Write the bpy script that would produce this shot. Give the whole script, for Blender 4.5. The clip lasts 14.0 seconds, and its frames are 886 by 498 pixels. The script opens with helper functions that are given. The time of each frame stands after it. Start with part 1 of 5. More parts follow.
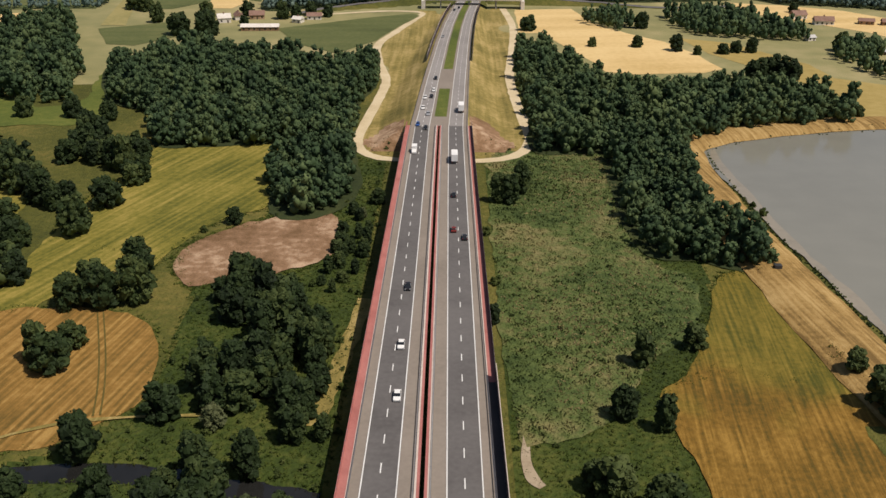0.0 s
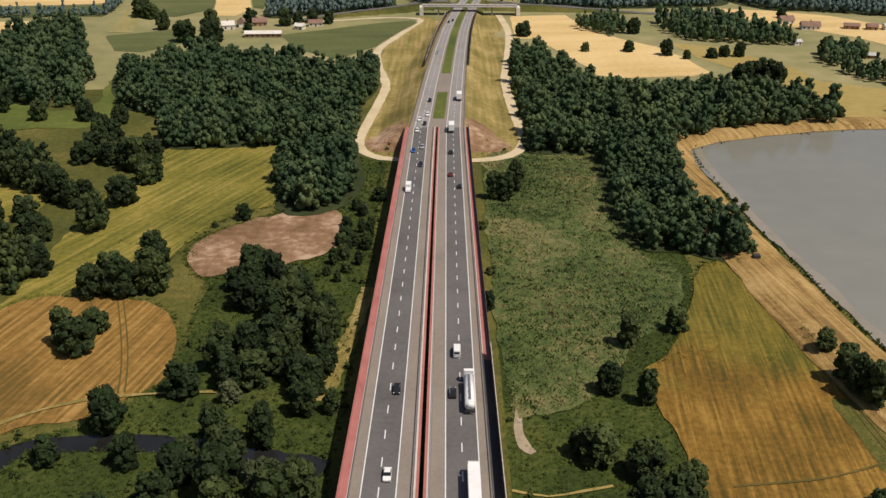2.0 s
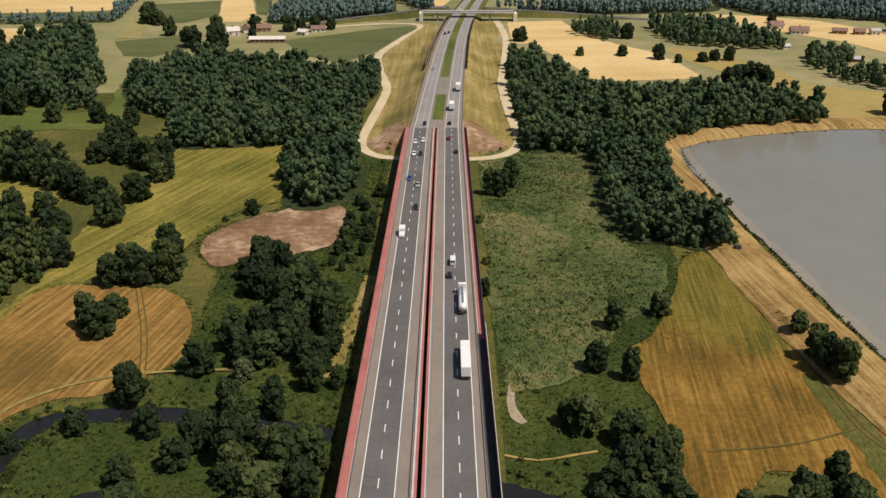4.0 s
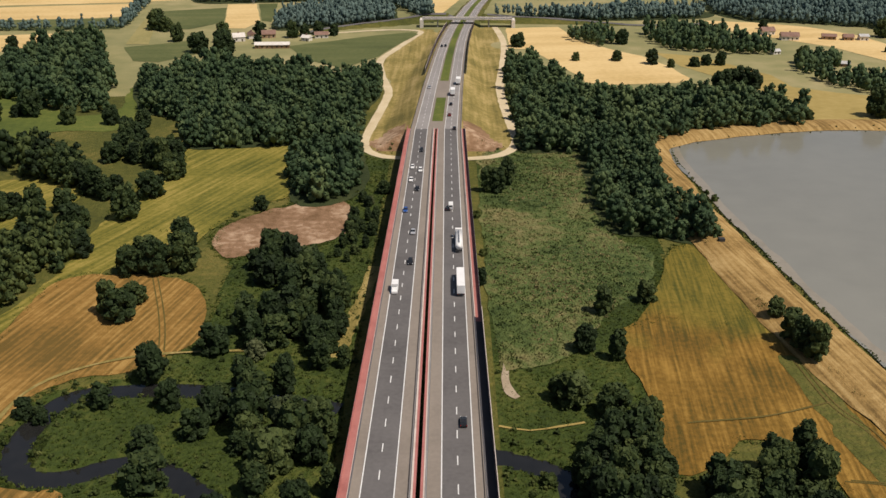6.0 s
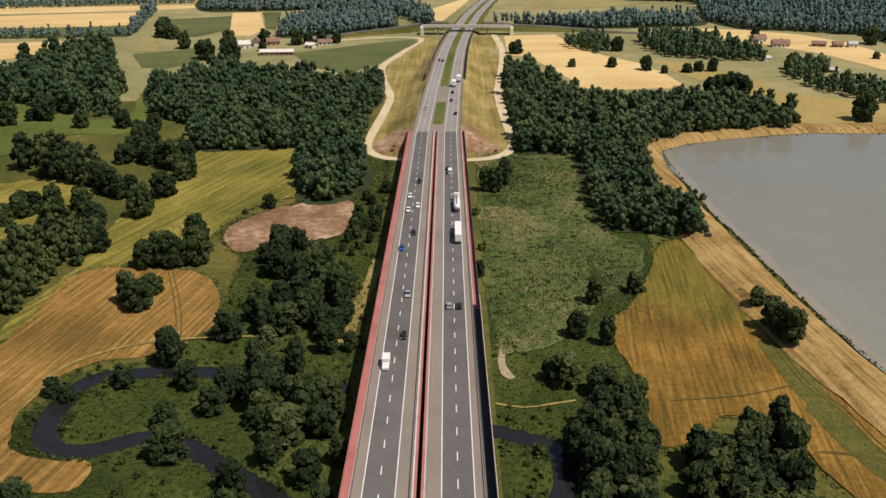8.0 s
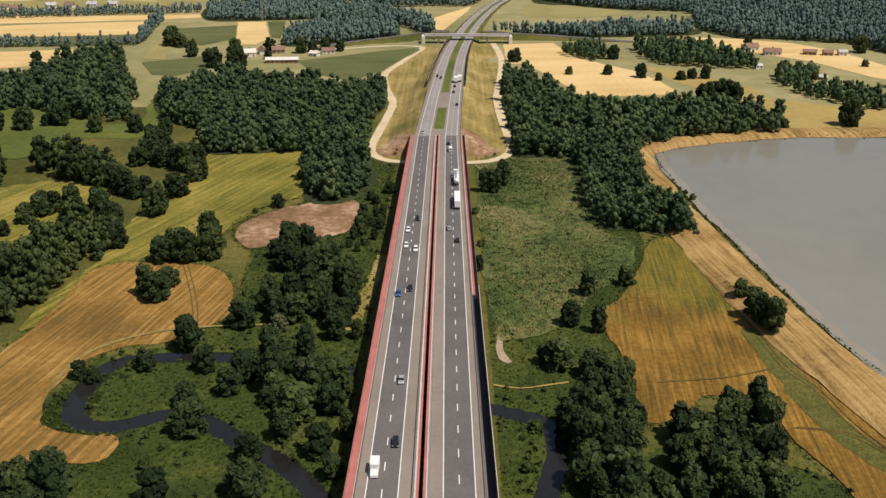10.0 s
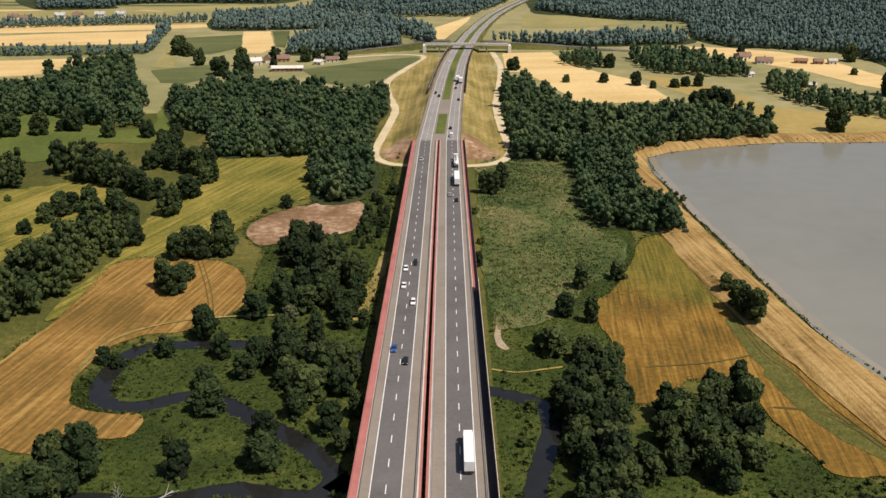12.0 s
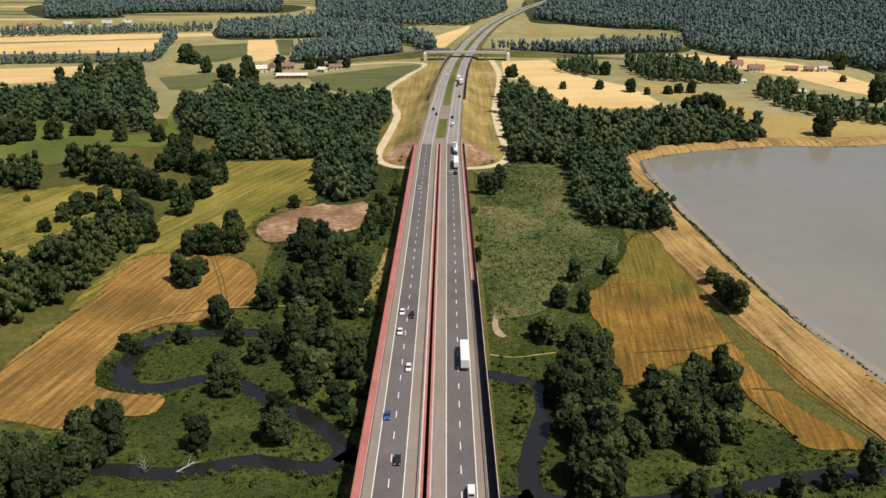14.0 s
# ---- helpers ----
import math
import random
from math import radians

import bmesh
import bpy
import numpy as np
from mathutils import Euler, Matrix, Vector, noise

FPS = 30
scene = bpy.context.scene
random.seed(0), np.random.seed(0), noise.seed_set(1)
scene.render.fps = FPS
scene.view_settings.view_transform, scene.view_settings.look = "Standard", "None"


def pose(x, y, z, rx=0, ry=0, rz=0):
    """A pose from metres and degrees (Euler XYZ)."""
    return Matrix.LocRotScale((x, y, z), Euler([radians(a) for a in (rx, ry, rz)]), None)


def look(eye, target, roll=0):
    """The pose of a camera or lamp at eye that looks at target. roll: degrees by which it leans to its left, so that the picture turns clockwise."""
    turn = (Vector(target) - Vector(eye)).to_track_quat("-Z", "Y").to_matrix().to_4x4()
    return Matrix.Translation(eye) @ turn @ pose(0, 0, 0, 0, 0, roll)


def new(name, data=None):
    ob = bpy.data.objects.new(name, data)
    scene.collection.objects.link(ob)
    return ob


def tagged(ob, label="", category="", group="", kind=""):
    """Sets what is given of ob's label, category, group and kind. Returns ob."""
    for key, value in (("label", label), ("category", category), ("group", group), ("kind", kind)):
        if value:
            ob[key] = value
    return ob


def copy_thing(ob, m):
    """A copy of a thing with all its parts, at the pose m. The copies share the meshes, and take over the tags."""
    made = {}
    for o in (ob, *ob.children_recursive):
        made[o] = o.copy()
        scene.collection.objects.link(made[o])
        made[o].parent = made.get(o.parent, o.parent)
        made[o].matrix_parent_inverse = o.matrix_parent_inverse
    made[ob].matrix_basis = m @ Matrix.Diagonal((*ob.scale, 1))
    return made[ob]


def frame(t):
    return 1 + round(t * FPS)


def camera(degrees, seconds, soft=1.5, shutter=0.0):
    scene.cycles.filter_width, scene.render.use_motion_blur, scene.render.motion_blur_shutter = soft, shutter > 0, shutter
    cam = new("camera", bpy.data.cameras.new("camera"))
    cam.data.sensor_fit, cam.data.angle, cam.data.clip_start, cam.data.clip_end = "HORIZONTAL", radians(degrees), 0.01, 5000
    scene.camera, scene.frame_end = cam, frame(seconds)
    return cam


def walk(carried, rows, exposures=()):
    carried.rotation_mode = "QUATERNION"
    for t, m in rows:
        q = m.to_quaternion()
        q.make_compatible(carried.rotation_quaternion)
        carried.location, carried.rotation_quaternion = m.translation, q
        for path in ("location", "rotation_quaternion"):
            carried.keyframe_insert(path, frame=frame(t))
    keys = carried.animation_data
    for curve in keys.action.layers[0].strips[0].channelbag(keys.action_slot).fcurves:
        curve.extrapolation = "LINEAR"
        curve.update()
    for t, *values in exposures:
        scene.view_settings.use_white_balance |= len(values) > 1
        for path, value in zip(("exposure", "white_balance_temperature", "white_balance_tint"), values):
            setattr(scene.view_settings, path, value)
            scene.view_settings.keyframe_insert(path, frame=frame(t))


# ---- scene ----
cam = camera(50.03, 14.0)
PATH = [
    (0, (4.834, 111.397, 131.928), (3.179, 385.093, 9.095), 0.45),
    (0.5, (4.851, 106.779, 132.693), (3.342, 380.717, 10.401), 0.40),
    (1, (4.919, 101.824, 133.584), (3.440, 375.939, 11.688), 0.34),
    (1.5, (5.078, 97.025, 134.570), (3.696, 371.311, 13.058), 0.29),
    (2, (5.150, 92.079, 135.399), (3.848, 366.565, 14.339), 0.24),
    (2.5, (5.275, 87.224, 136.126), (3.994, 361.918, 15.538), 0.20),
    (3, (5.439, 82.273, 136.850), (4.103, 357.182, 16.755), 0.16),
    (4, (5.864, 72.522, 138.226), (4.478, 347.793, 18.961), 0.14),
    (5, (6.179, 62.788, 139.512), (4.719, 338.476, 21.216), 0.12),
    (6, (6.416, 52.784, 140.840), (4.849, 328.918, 23.588), 0.10),
    (7, (6.567, 43.452, 141.903), (4.934, 320.070, 25.803), 0.11),
    (8, (6.487, 33.706, 143.095), (4.897, 310.866, 28.291), 0.08),
    (9, (6.402, 23.740, 144.326), (4.748, 301.437, 30.829), 0.09),
    (10, (6.202, 13.808, 145.534), (4.555, 292.073, 33.437), 0.09),
    (11, (5.935, 3.718, 146.750), (4.308, 282.570, 36.119), 0.09),
    (12, (5.777, -6.715, 148.012), (4.108, 272.686, 38.777), 0.10),
    (13, (5.733, -17.309, 149.226), (4.056, 262.610, 41.325), 0.11),
    (14, (5.604, -27.988, 150.470), (3.944, 252.409, 43.817), 0.10),
]
EXPOSURES = [(0, -0.12), (3, -0.12), (8, -0.06), (10.5, 0.04), (14, 0.10)]
walk(cam, [(t, look(eye, target, roll)) for t, eye, target, roll in PATH], EXPOSURES)

# ---- world and sun ----
SUN_DIR = Vector((0.50, -0.30, 1.0)).normalized()
world = bpy.data.worlds.new("sky")
scene.world = world
world.use_nodes = True
wn = world.node_tree
sky = wn.nodes.new("ShaderNodeTexSky")
sky.sky_type = "NISHITA"
sky.sun_disc = False
sky.sun_elevation = math.asin(SUN_DIR.z)
sky.sun_rotation = math.atan2(SUN_DIR.x, SUN_DIR.y)
sky.air_density, sky.dust_density, sky.ozone_density = 1.0, 1.5, 1.0
wn.links.new(sky.outputs[0], wn.nodes["Background"].inputs[0])
wn.nodes["Background"].inputs[1].default_value = 0.065
sun = new("sun", bpy.data.lights.new("sun", "SUN"))
sun.data.energy, sun.data.angle, sun.data.color = 4.4, radians(0.6), (1.0, 0.90, 0.80)
sun.matrix_world = look(SUN_DIR * 400, (0, 0, 0))
scene.view_settings.exposure = 0.0

# ---- materials ----


def surface(name, colours, scale=0.05, fine=1.2, rough=0.9, bump=0.3, bump_scale=2.0, rows=None, metal=0.0, weights=(0.30, 0.5, 0.72), tree_tint=False, spec=0.3, other=None):
    """A worn natural or painted surface: three tones mixed by broad and fine noise, with relief. rows: (spacing, degrees, strength) of mown or ploughed lines. other: (colours, y0, y1), a second growth that takes over northwards."""
    m = bpy.data.materials.new(name)
    m.use_nodes = True
    nt = m.node_tree
    n, l = nt.nodes, nt.links
    b = n["Principled BSDF"]
    b.inputs["Roughness"].default_value, b.inputs["Metallic"].default_value = rough, metal
    b.inputs["Specular IOR Level"].default_value = spec
    co = n.new("ShaderNodeNewGeometry").outputs["Position"]

    def noise_at(s, detail=5.0, dist=0.0):
        t = n.new("ShaderNodeTexNoise")
        t.inputs["Scale"].default_value, t.inputs["Detail"].default_value, t.inputs["Distortion"].default_value = s, detail, dist
        l.new(co, t.inputs["Vector"])
        return t.outputs["Fac"]

    def math_of(op, x, y):
        t = n.new("ShaderNodeMath")
        t.operation = op
        for k, v in enumerate((x, y)):
            if isinstance(v, (int, float)):
                t.inputs[k].default_value = v
            else:
                l.new(v, t.inputs[k])
        return t.outputs[0]

    broad, small = noise_at(scale, 6.0, 0.6), noise_at(fine, 4.0)
    fac = math_of("ADD", math_of("MULTIPLY", broad, 0.62), math_of("MULTIPLY", small, 0.38))
    if rows:
        spacing, degrees, strength = rows
        mp = n.new("ShaderNodeMapping")
        mp.vector_type = "TEXTURE"
        mp.inputs["Rotation"].default_value = (0, 0, -radians(degrees))
        mp.inputs["Scale"].default_value = (spacing, spacing * 26, 100)
        l.new(co, mp.inputs["Vector"])
        w = n.new("ShaderNodeTexNoise")
        w.inputs["Scale"].default_value, w.inputs["Detail"].default_value, w.inputs["Distortion"].default_value = 1.0, 3.0, 0.15
        l.new(mp.outputs[0], w.inputs["Vector"])
        fac = math_of("ADD", fac, math_of("MULTIPLY", math_of("SUBTRACT", w.outputs["Fac"], 0.5), strength * 4.5))
    if tree_tint:
        a = n.new("ShaderNodeAttribute")
        a.attribute_name = "tint"
        isl = n.new("ShaderNodeNewGeometry").outputs["Random Per Island"]
        fac = math_of("ADD", math_of("MULTIPLY", fac, 0.45), math_of("ADD", math_of("MULTIPLY", a.outputs["Fac"], 0.36), math_of("MULTIPLY", isl, 0.2)))
        fac = math_of("ADD", fac, math_of("MULTIPLY", math_of("SUBTRACT", n.new("ShaderNodeObjectInfo").outputs["Random"], 0.5), 0.16))

    def ramp_of(tones):
        ramp = n.new("ShaderNodeValToRGB")
        e = ramp.color_ramp.elements
        e[0].position, e[0].color = weights[0], (*tones[0], 1)
        e[1].position, e[1].color = weights[2], (*tones[2], 1)
        mid = e.new(weights[1])
        mid.color = (*tones[1], 1)
        l.new(fac, ramp.inputs[0])
        return ramp.outputs[0]

    tone = ramp_of(colours)
    if other:
        tones, y0, y1 = other
        xyz = n.new("ShaderNodeSeparateXYZ")
        l.new(co, xyz.inputs[0])
        shift = math_of("MULTIPLY", math_of("SUBTRACT", noise_at(0.045, 4.0, 0.4), 0.5), 90.0)
        span = n.new("ShaderNodeMapRange")
        span.interpolation_type = "SMOOTHSTEP"
        span.inputs["From Min"].default_value, span.inputs["From Max"].default_value = y0, y1
        l.new(math_of("ADD", xyz.outputs["Y"], shift), span.inputs["Value"])
        mix = n.new("ShaderNodeMix")
        mix.data_type = "RGBA"
        l.new(span.outputs[0], mix.inputs[0])
        l.new(tone, mix.inputs[6])
        l.new(ramp_of(tones), mix.inputs[7])
        tone = mix.outputs[2]
    l.new(tone, b.inputs["Base Color"])
    if bump:
        bp = n.new("ShaderNodeBump")
        bp.inputs["Strength"].default_value, bp.inputs["Distance"].default_value = bump, 1.0 / bump_scale
        l.new(noise_at(bump_scale, 5.0), bp.inputs["Height"])
        l.new(bp.outputs[0], b.inputs["Normal"])
    return m


def gloss(name, colour, rough=0.25, metal=0.0, emit=0.0):
    m = surface(name, [tuple(c * k for c in colour) for k in (0.92, 1.0, 1.06)], 0.6, 6.0, rough, 0.0, metal=metal, spec=0.5)
    if emit:
        b = m.node_tree.nodes["Principled BSDF"]
        b.inputs["Emission Color"].default_value, b.inputs["Emission Strength"].default_value = (*colour, 1), emit
    return m


MAT = {
    "grass": surface("rough_grass", [(0.044, 0.052, 0.009), (0.092, 0.094, 0.017), (0.200, 0.160, 0.040)], 0.022, 0.35, 0.95, 0.9, 0.9),
    "meadow": surface("mown_meadow", [(0.086, 0.089, 0.012), (0.182, 0.160, 0.025), (0.305, 0.238, 0.054)], 0.03, 0.5, 0.95, 0.5, 1.5, rows=(1.7, 22.0, 0.17), weights=(0.32, 0.5, 0.68)),
    "pasture": surface("green_pasture", [(0.055, 0.078, 0.013), (0.098, 0.122, 0.021), (0.178, 0.178, 0.038)], 0.02, 0.3, 0.95, 0.5, 1.0),
    "stubble": surface("golden_stubble", [(0.135, 0.085, 0.018), (0.250, 0.138, 0.031), (0.385, 0.236, 0.068)], 0.03, 0.5, 0.95, 0.6, 1.8, rows=(1.25, 12.0, 0.24)),
    "stubble_east": surface("ochre_stubble", [(0.080, 0.057, 0.008), (0.185, 0.101, 0.014), (0.325, 0.188, 0.036)], 0.03, 0.6, 0.95, 0.6, 1.8, rows=(1.0, 5.0, 0.17),
                            other=([(0.066, 0.068, 0.008), (0.150, 0.118, 0.015), (0.262, 0.188, 0.032)], 300.0, 338.0)),
    "wheat": surface("ripe_wheat", [(0.520, 0.360, 0.140), (0.640, 0.460, 0.205), (0.720, 0.540, 0.260)], 0.012, 0.3, 0.95, 0.3, 1.0, rows=(14.0, 80.0, 0.10)),
    "crop": surface("green_crop", [(0.066, 0.080, 0.024), (0.100, 0.115, 0.037), (0.150, 0.150, 0.055)], 0.015, 0.3, 0.95, 0.3, 1.0, rows=(12.0, 85.0, 0.10)),
    "pale_crop": surface("pale_crop", [(0.210, 0.190, 0.066), (0.290, 0.250, 0.095), (0.380, 0.315, 0.130)], 0.015, 0.3, 0.95, 0.3, 1.0),
    "olive": surface("olive_grass", [(0.140, 0.118, 0.030), (0.258, 0.200, 0.058), (0.430, 0.322, 0.128)], 0.035, 0.4, 0.95, 0.6, 1.2, rows=(2.6, 0.0, 0.11), weights=(0.32, 0.5, 0.68)),
    "soil": surface("dry_bare_soil", [(0.165, 0.095, 0.045), (0.260, 0.155, 0.085), (0.480, 0.335, 0.215)], 0.035, 0.3, 0.97, 0.6, 1.0, weights=(0.38, 0.5, 0.62)),
    "reed": surface("reed_bed", [(0.040, 0.064, 0.015), (0.090, 0.120, 0.031), (0.225, 0.192, 0.078)], 0.028, 0.25, 0.95, 1.0, 0.8, weights=(0.36, 0.49, 0.66)),
    "dry_reed": surface("dry_reed_stalks", [(0.105, 0.094, 0.037), (0.205, 0.168, 0.073), (0.330, 0.258, 0.122)], 0.06, 0.4, 0.95, 0.9, 0.8, weights=(0.34, 0.5, 0.66)),
    "rut": surface("wheel_ruts", [(0.070, 0.060, 0.012), (0.110, 0.085, 0.019), (0.160, 0.115, 0.032)], 0.1, 1.0, 0.95, 0.4, 2.0),
    "shoal": surface("shallow_pond_edge", [(0.240, 0.212, 0.160), (0.285, 0.250, 0.190), (0.320, 0.282, 0.215)], 0.05, 0.4, 0.15, 0.02, 0.6, spec=0.5),
    "gravel": surface("pale_gravel_track", [(0.46, 0.365, 0.215), (0.58, 0.475, 0.30), (0.66, 0.56, 0.385)], 0.08, 1.5, 0.97, 0.4, 3.0),
    "dyke": surface("dry_dyke_grass", [(0.165, 0.100, 0.030), (0.315, 0.198, 0.064), (0.450, 0.305, 0.120)], 0.05, 0.5, 0.97, 0.6, 1.5, rows=(1.3, -7.5, 0.22)),
    "asphalt": surface("asphalt", [(0.095, 0.088, 0.084), (0.128, 0.119, 0.114), (0.158, 0.147, 0.140)], 0.05, 0.8, 0.85, 0.1, 8.0),
    "shoulder": surface("light_shoulder_asphalt", [(0.200, 0.168, 0.137), (0.245, 0.207, 0.170), (0.285, 0.242, 0.200)], 0.06, 0.9, 0.88, 0.1, 8.0),
    "paint": surface("road_paint", [(0.60, 0.59, 0.56), (0.74, 0.73, 0.70), (0.80, 0.80, 0.77)], 0.3, 3.0, 0.7, 0.0),
    "red": surface("red_coated_walkway", [(0.300, 0.105, 0.090), (0.390, 0.150, 0.130), (0.450, 0.190, 0.165)], 0.15, 2.0, 0.8, 0.1, 6.0),
    "concrete": surface("bridge_concrete", [(0.26, 0.25, 0.23), (0.34, 0.33, 0.31), (0.42, 0.41, 0.38)], 0.1, 1.2, 0.85, 0.2, 3.0),
    "kerb": surface("pale_kerb", [(0.46, 0.38, 0.32), (0.56, 0.48, 0.42), (0.64, 0.56, 0.50)], 0.2, 2.0, 0.8, 0.1, 4.0),
    "screen": surface("maroon_noise_screen", [(0.034, 0.018, 0.022), (0.048, 0.026, 0.031), (0.066, 0.036, 0.040)], 0.2, 2.0, 0.6, 0.1, 4.0),
    "steel": gloss("galvanised_steel", (0.40, 0.40, 0.41), 0.45, 0.8),
    "water": surface("still_pond_water", [(0.206, 0.200, 0.165), (0.230, 0.224, 0.186), (0.252, 0.245, 0.204)], 0.01, 0.08, 0.09, 0.03, 0.35, spec=0.5),
    "river": surface("dark_river_water", [(0.013, 0.013, 0.012), (0.018, 0.018, 0.017), (0.025, 0.024, 0.022)], 0.03, 0.3, 0.08, 0.03, 0.6, spec=0.5),
    "leaf": surface("broad_leaves", [(0.006, 0.012, 0.004), (0.023, 0.039, 0.011), (0.088, 0.108, 0.030)], 0.08, 0.9, 0.75, 0.0, tree_tint=True, weights=(0.22, 0.5, 0.85), spec=0.2),
    # far forest leaves, paler and bluer: distance haze is put into the colour
    "leaf_far_hazed": surface("mixed_forest_leaves", [(0.054, 0.087, 0.080), (0.094, 0.138, 0.119), (0.153, 0.203, 0.165)], 0.05, 0.5, 0.8, 0.0, tree_tint=True, weights=(0.22, 0.5, 0.85), spec=0.2),
    "leaf_grey": surface("willow_leaves", [(0.030, 0.042, 0.016), (0.062, 0.076, 0.030), (0.120, 0.128, 0.058)], 0.08, 0.9, 0.75, 0.0, tree_tint=True, weights=(0.22, 0.5, 0.85), spec=0.2),
    "shrub": surface("shrub_leaves", [(0.016, 0.028, 0.006), (0.045, 0.063, 0.014), (0.105, 0.118, 0.032)], 0.08, 0.9, 0.8, 0.0, tree_tint=True, weights=(0.22, 0.5, 0.85), spec=0.2),
    "farmland": surface("mixed_farmland", [(0.165, 0.171, 0.070), (0.264, 0.242, 0.106), (0.418, 0.341, 0.175)], 0.006, 0.06, 0.95, 0.3, 0.8),
    "roof_red": surface("red_tile_roof", [(0.17, 0.095, 0.070), (0.235, 0.140, 0.105), (0.300, 0.195, 0.150)], 0.3, 2.0, 0.85, 0.2, 4.0),
    "roof_grey": surface("grey_sheet_roof", [(0.36, 0.35, 0.34), (0.47, 0.46, 0.44), (0.56, 0.55, 0.53)], 0.3, 2.0, 0.6, 0.1, 4.0),
    "plaster": surface("pale_plaster", [(0.55, 0.50, 0.43), (0.68, 0.63, 0.56), (0.76, 0.72, 0.66)], 0.4, 3.0, 0.9, 0.1, 5.0),
    "dark_glass": gloss("dark_glass", (0.018, 0.021, 0.025), 0.08),
    "tyre": gloss("tyre_rubber", (0.022, 0.022, 0.022), 0.85),
    "rim": gloss("wheel_rim", (0.45, 0.45, 0.46), 0.35, 0.7),
    "white_car": gloss("white_car_paint", (0.80, 0.79, 0.76), 0.28),
    "black_car": gloss("black_car_paint", (0.020, 0.020, 0.022), 0.2),
    "blue_car": gloss("blue_car_paint", (0.030, 0.090, 0.300), 0.22),
    "red_car": gloss("dark_red_car_paint", (0.180, 0.030, 0.022), 0.22),
    "silver_car": gloss("silver_car_paint", (0.52, 0.52, 0.53), 0.3, 0.4),
    "tarp": surface("white_trailer_tarpaulin", [(0.72, 0.71, 0.68), (0.80, 0.79, 0.77), (0.84, 0.83, 0.81)], 0.4, 2.0, 0.6, 0.05, 3.0),
    "lamp_red": gloss("red_lamp_glass", (0.35, 0.012, 0.010), 0.2),
    "lamp_clear": gloss("clear_lamp_glass", (0.70, 0.70, 0.68), 0.15),
    "chassis": gloss("dark_chassis", (0.035, 0.035, 0.036), 0.6),
    "dead_wood": surface("bleached_dead_wood", [(0.34, 0.31, 0.27), (0.47, 0.44, 0.39), (0.58, 0.55, 0.50)], 1.0, 6.0, 0.9, 0.3, 8.0),
    "weeds": surface("lush_weeds", [(0.017, 0.031, 0.004), (0.042, 0.064, 0.008), (0.108, 0.118, 0.022)], 0.03, 0.5, 0.9, 0.0, tree_tint=True, weights=(0.22, 0.5, 0.85), spec=0.2),
    "gold_pasture": surface("golden_pasture", [(0.230, 0.175, 0.050), (0.340, 0.255, 0.080), (0.430, 0.325, 0.120)], 0.012, 0.2, 0.95, 0.3, 1.0),
    "sandy": surface("bare_sand", [(0.26, 0.20, 0.13), (0.36, 0.285, 0.195), (0.43, 0.35, 0.25)], 0.2, 1.2, 0.97, 0.4, 3.0),
    # mixed wood leaves, lifted and blued a little to paint in haze
    "leaf_wood_hazed": surface("mixed_wood_leaves", [(0.014, 0.028, 0.013), (0.042, 0.072, 0.029), (0.112, 0.146, 0.054)], 0.06, 0.7, 0.75, 0.0, tree_tint=True, weights=(0.22, 0.5, 0.88), spec=0.2),
    "lush": surface("lush_valley_grass", [(0.018, 0.031, 0.004), (0.044, 0.065, 0.009), (0.118, 0.122, 0.024)], 0.04, 0.45, 0.95, 0.9, 0.9),
    "old_asphalt": surface("pale_worn_asphalt", [(0.215, 0.200, 0.188), (0.270, 0.250, 0.235), (0.315, 0.292, 0.275)], 0.05, 0.8, 0.88, 0.1, 8.0),
    # sheet under the woods, its colour painted as the shade between crowns
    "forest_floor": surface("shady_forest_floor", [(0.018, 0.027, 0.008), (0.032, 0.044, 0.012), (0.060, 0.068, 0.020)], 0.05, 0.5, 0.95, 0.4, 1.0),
    # walkway beside the tall screen, the screen's shade put into its colour
    "shaded_walkway": surface("dark_coated_walkway", [(0.050, 0.042, 0.042), (0.066, 0.056, 0.056), (0.085, 0.074, 0.072)], 0.1, 1.5, 0.85, 0.1, 6.0),
    "bark": surface("bark", [(0.045, 0.036, 0.026), (0.080, 0.064, 0.048), (0.120, 0.100, 0.080)], 1.0, 6.0, 0.95, 0.4, 8.0),
}

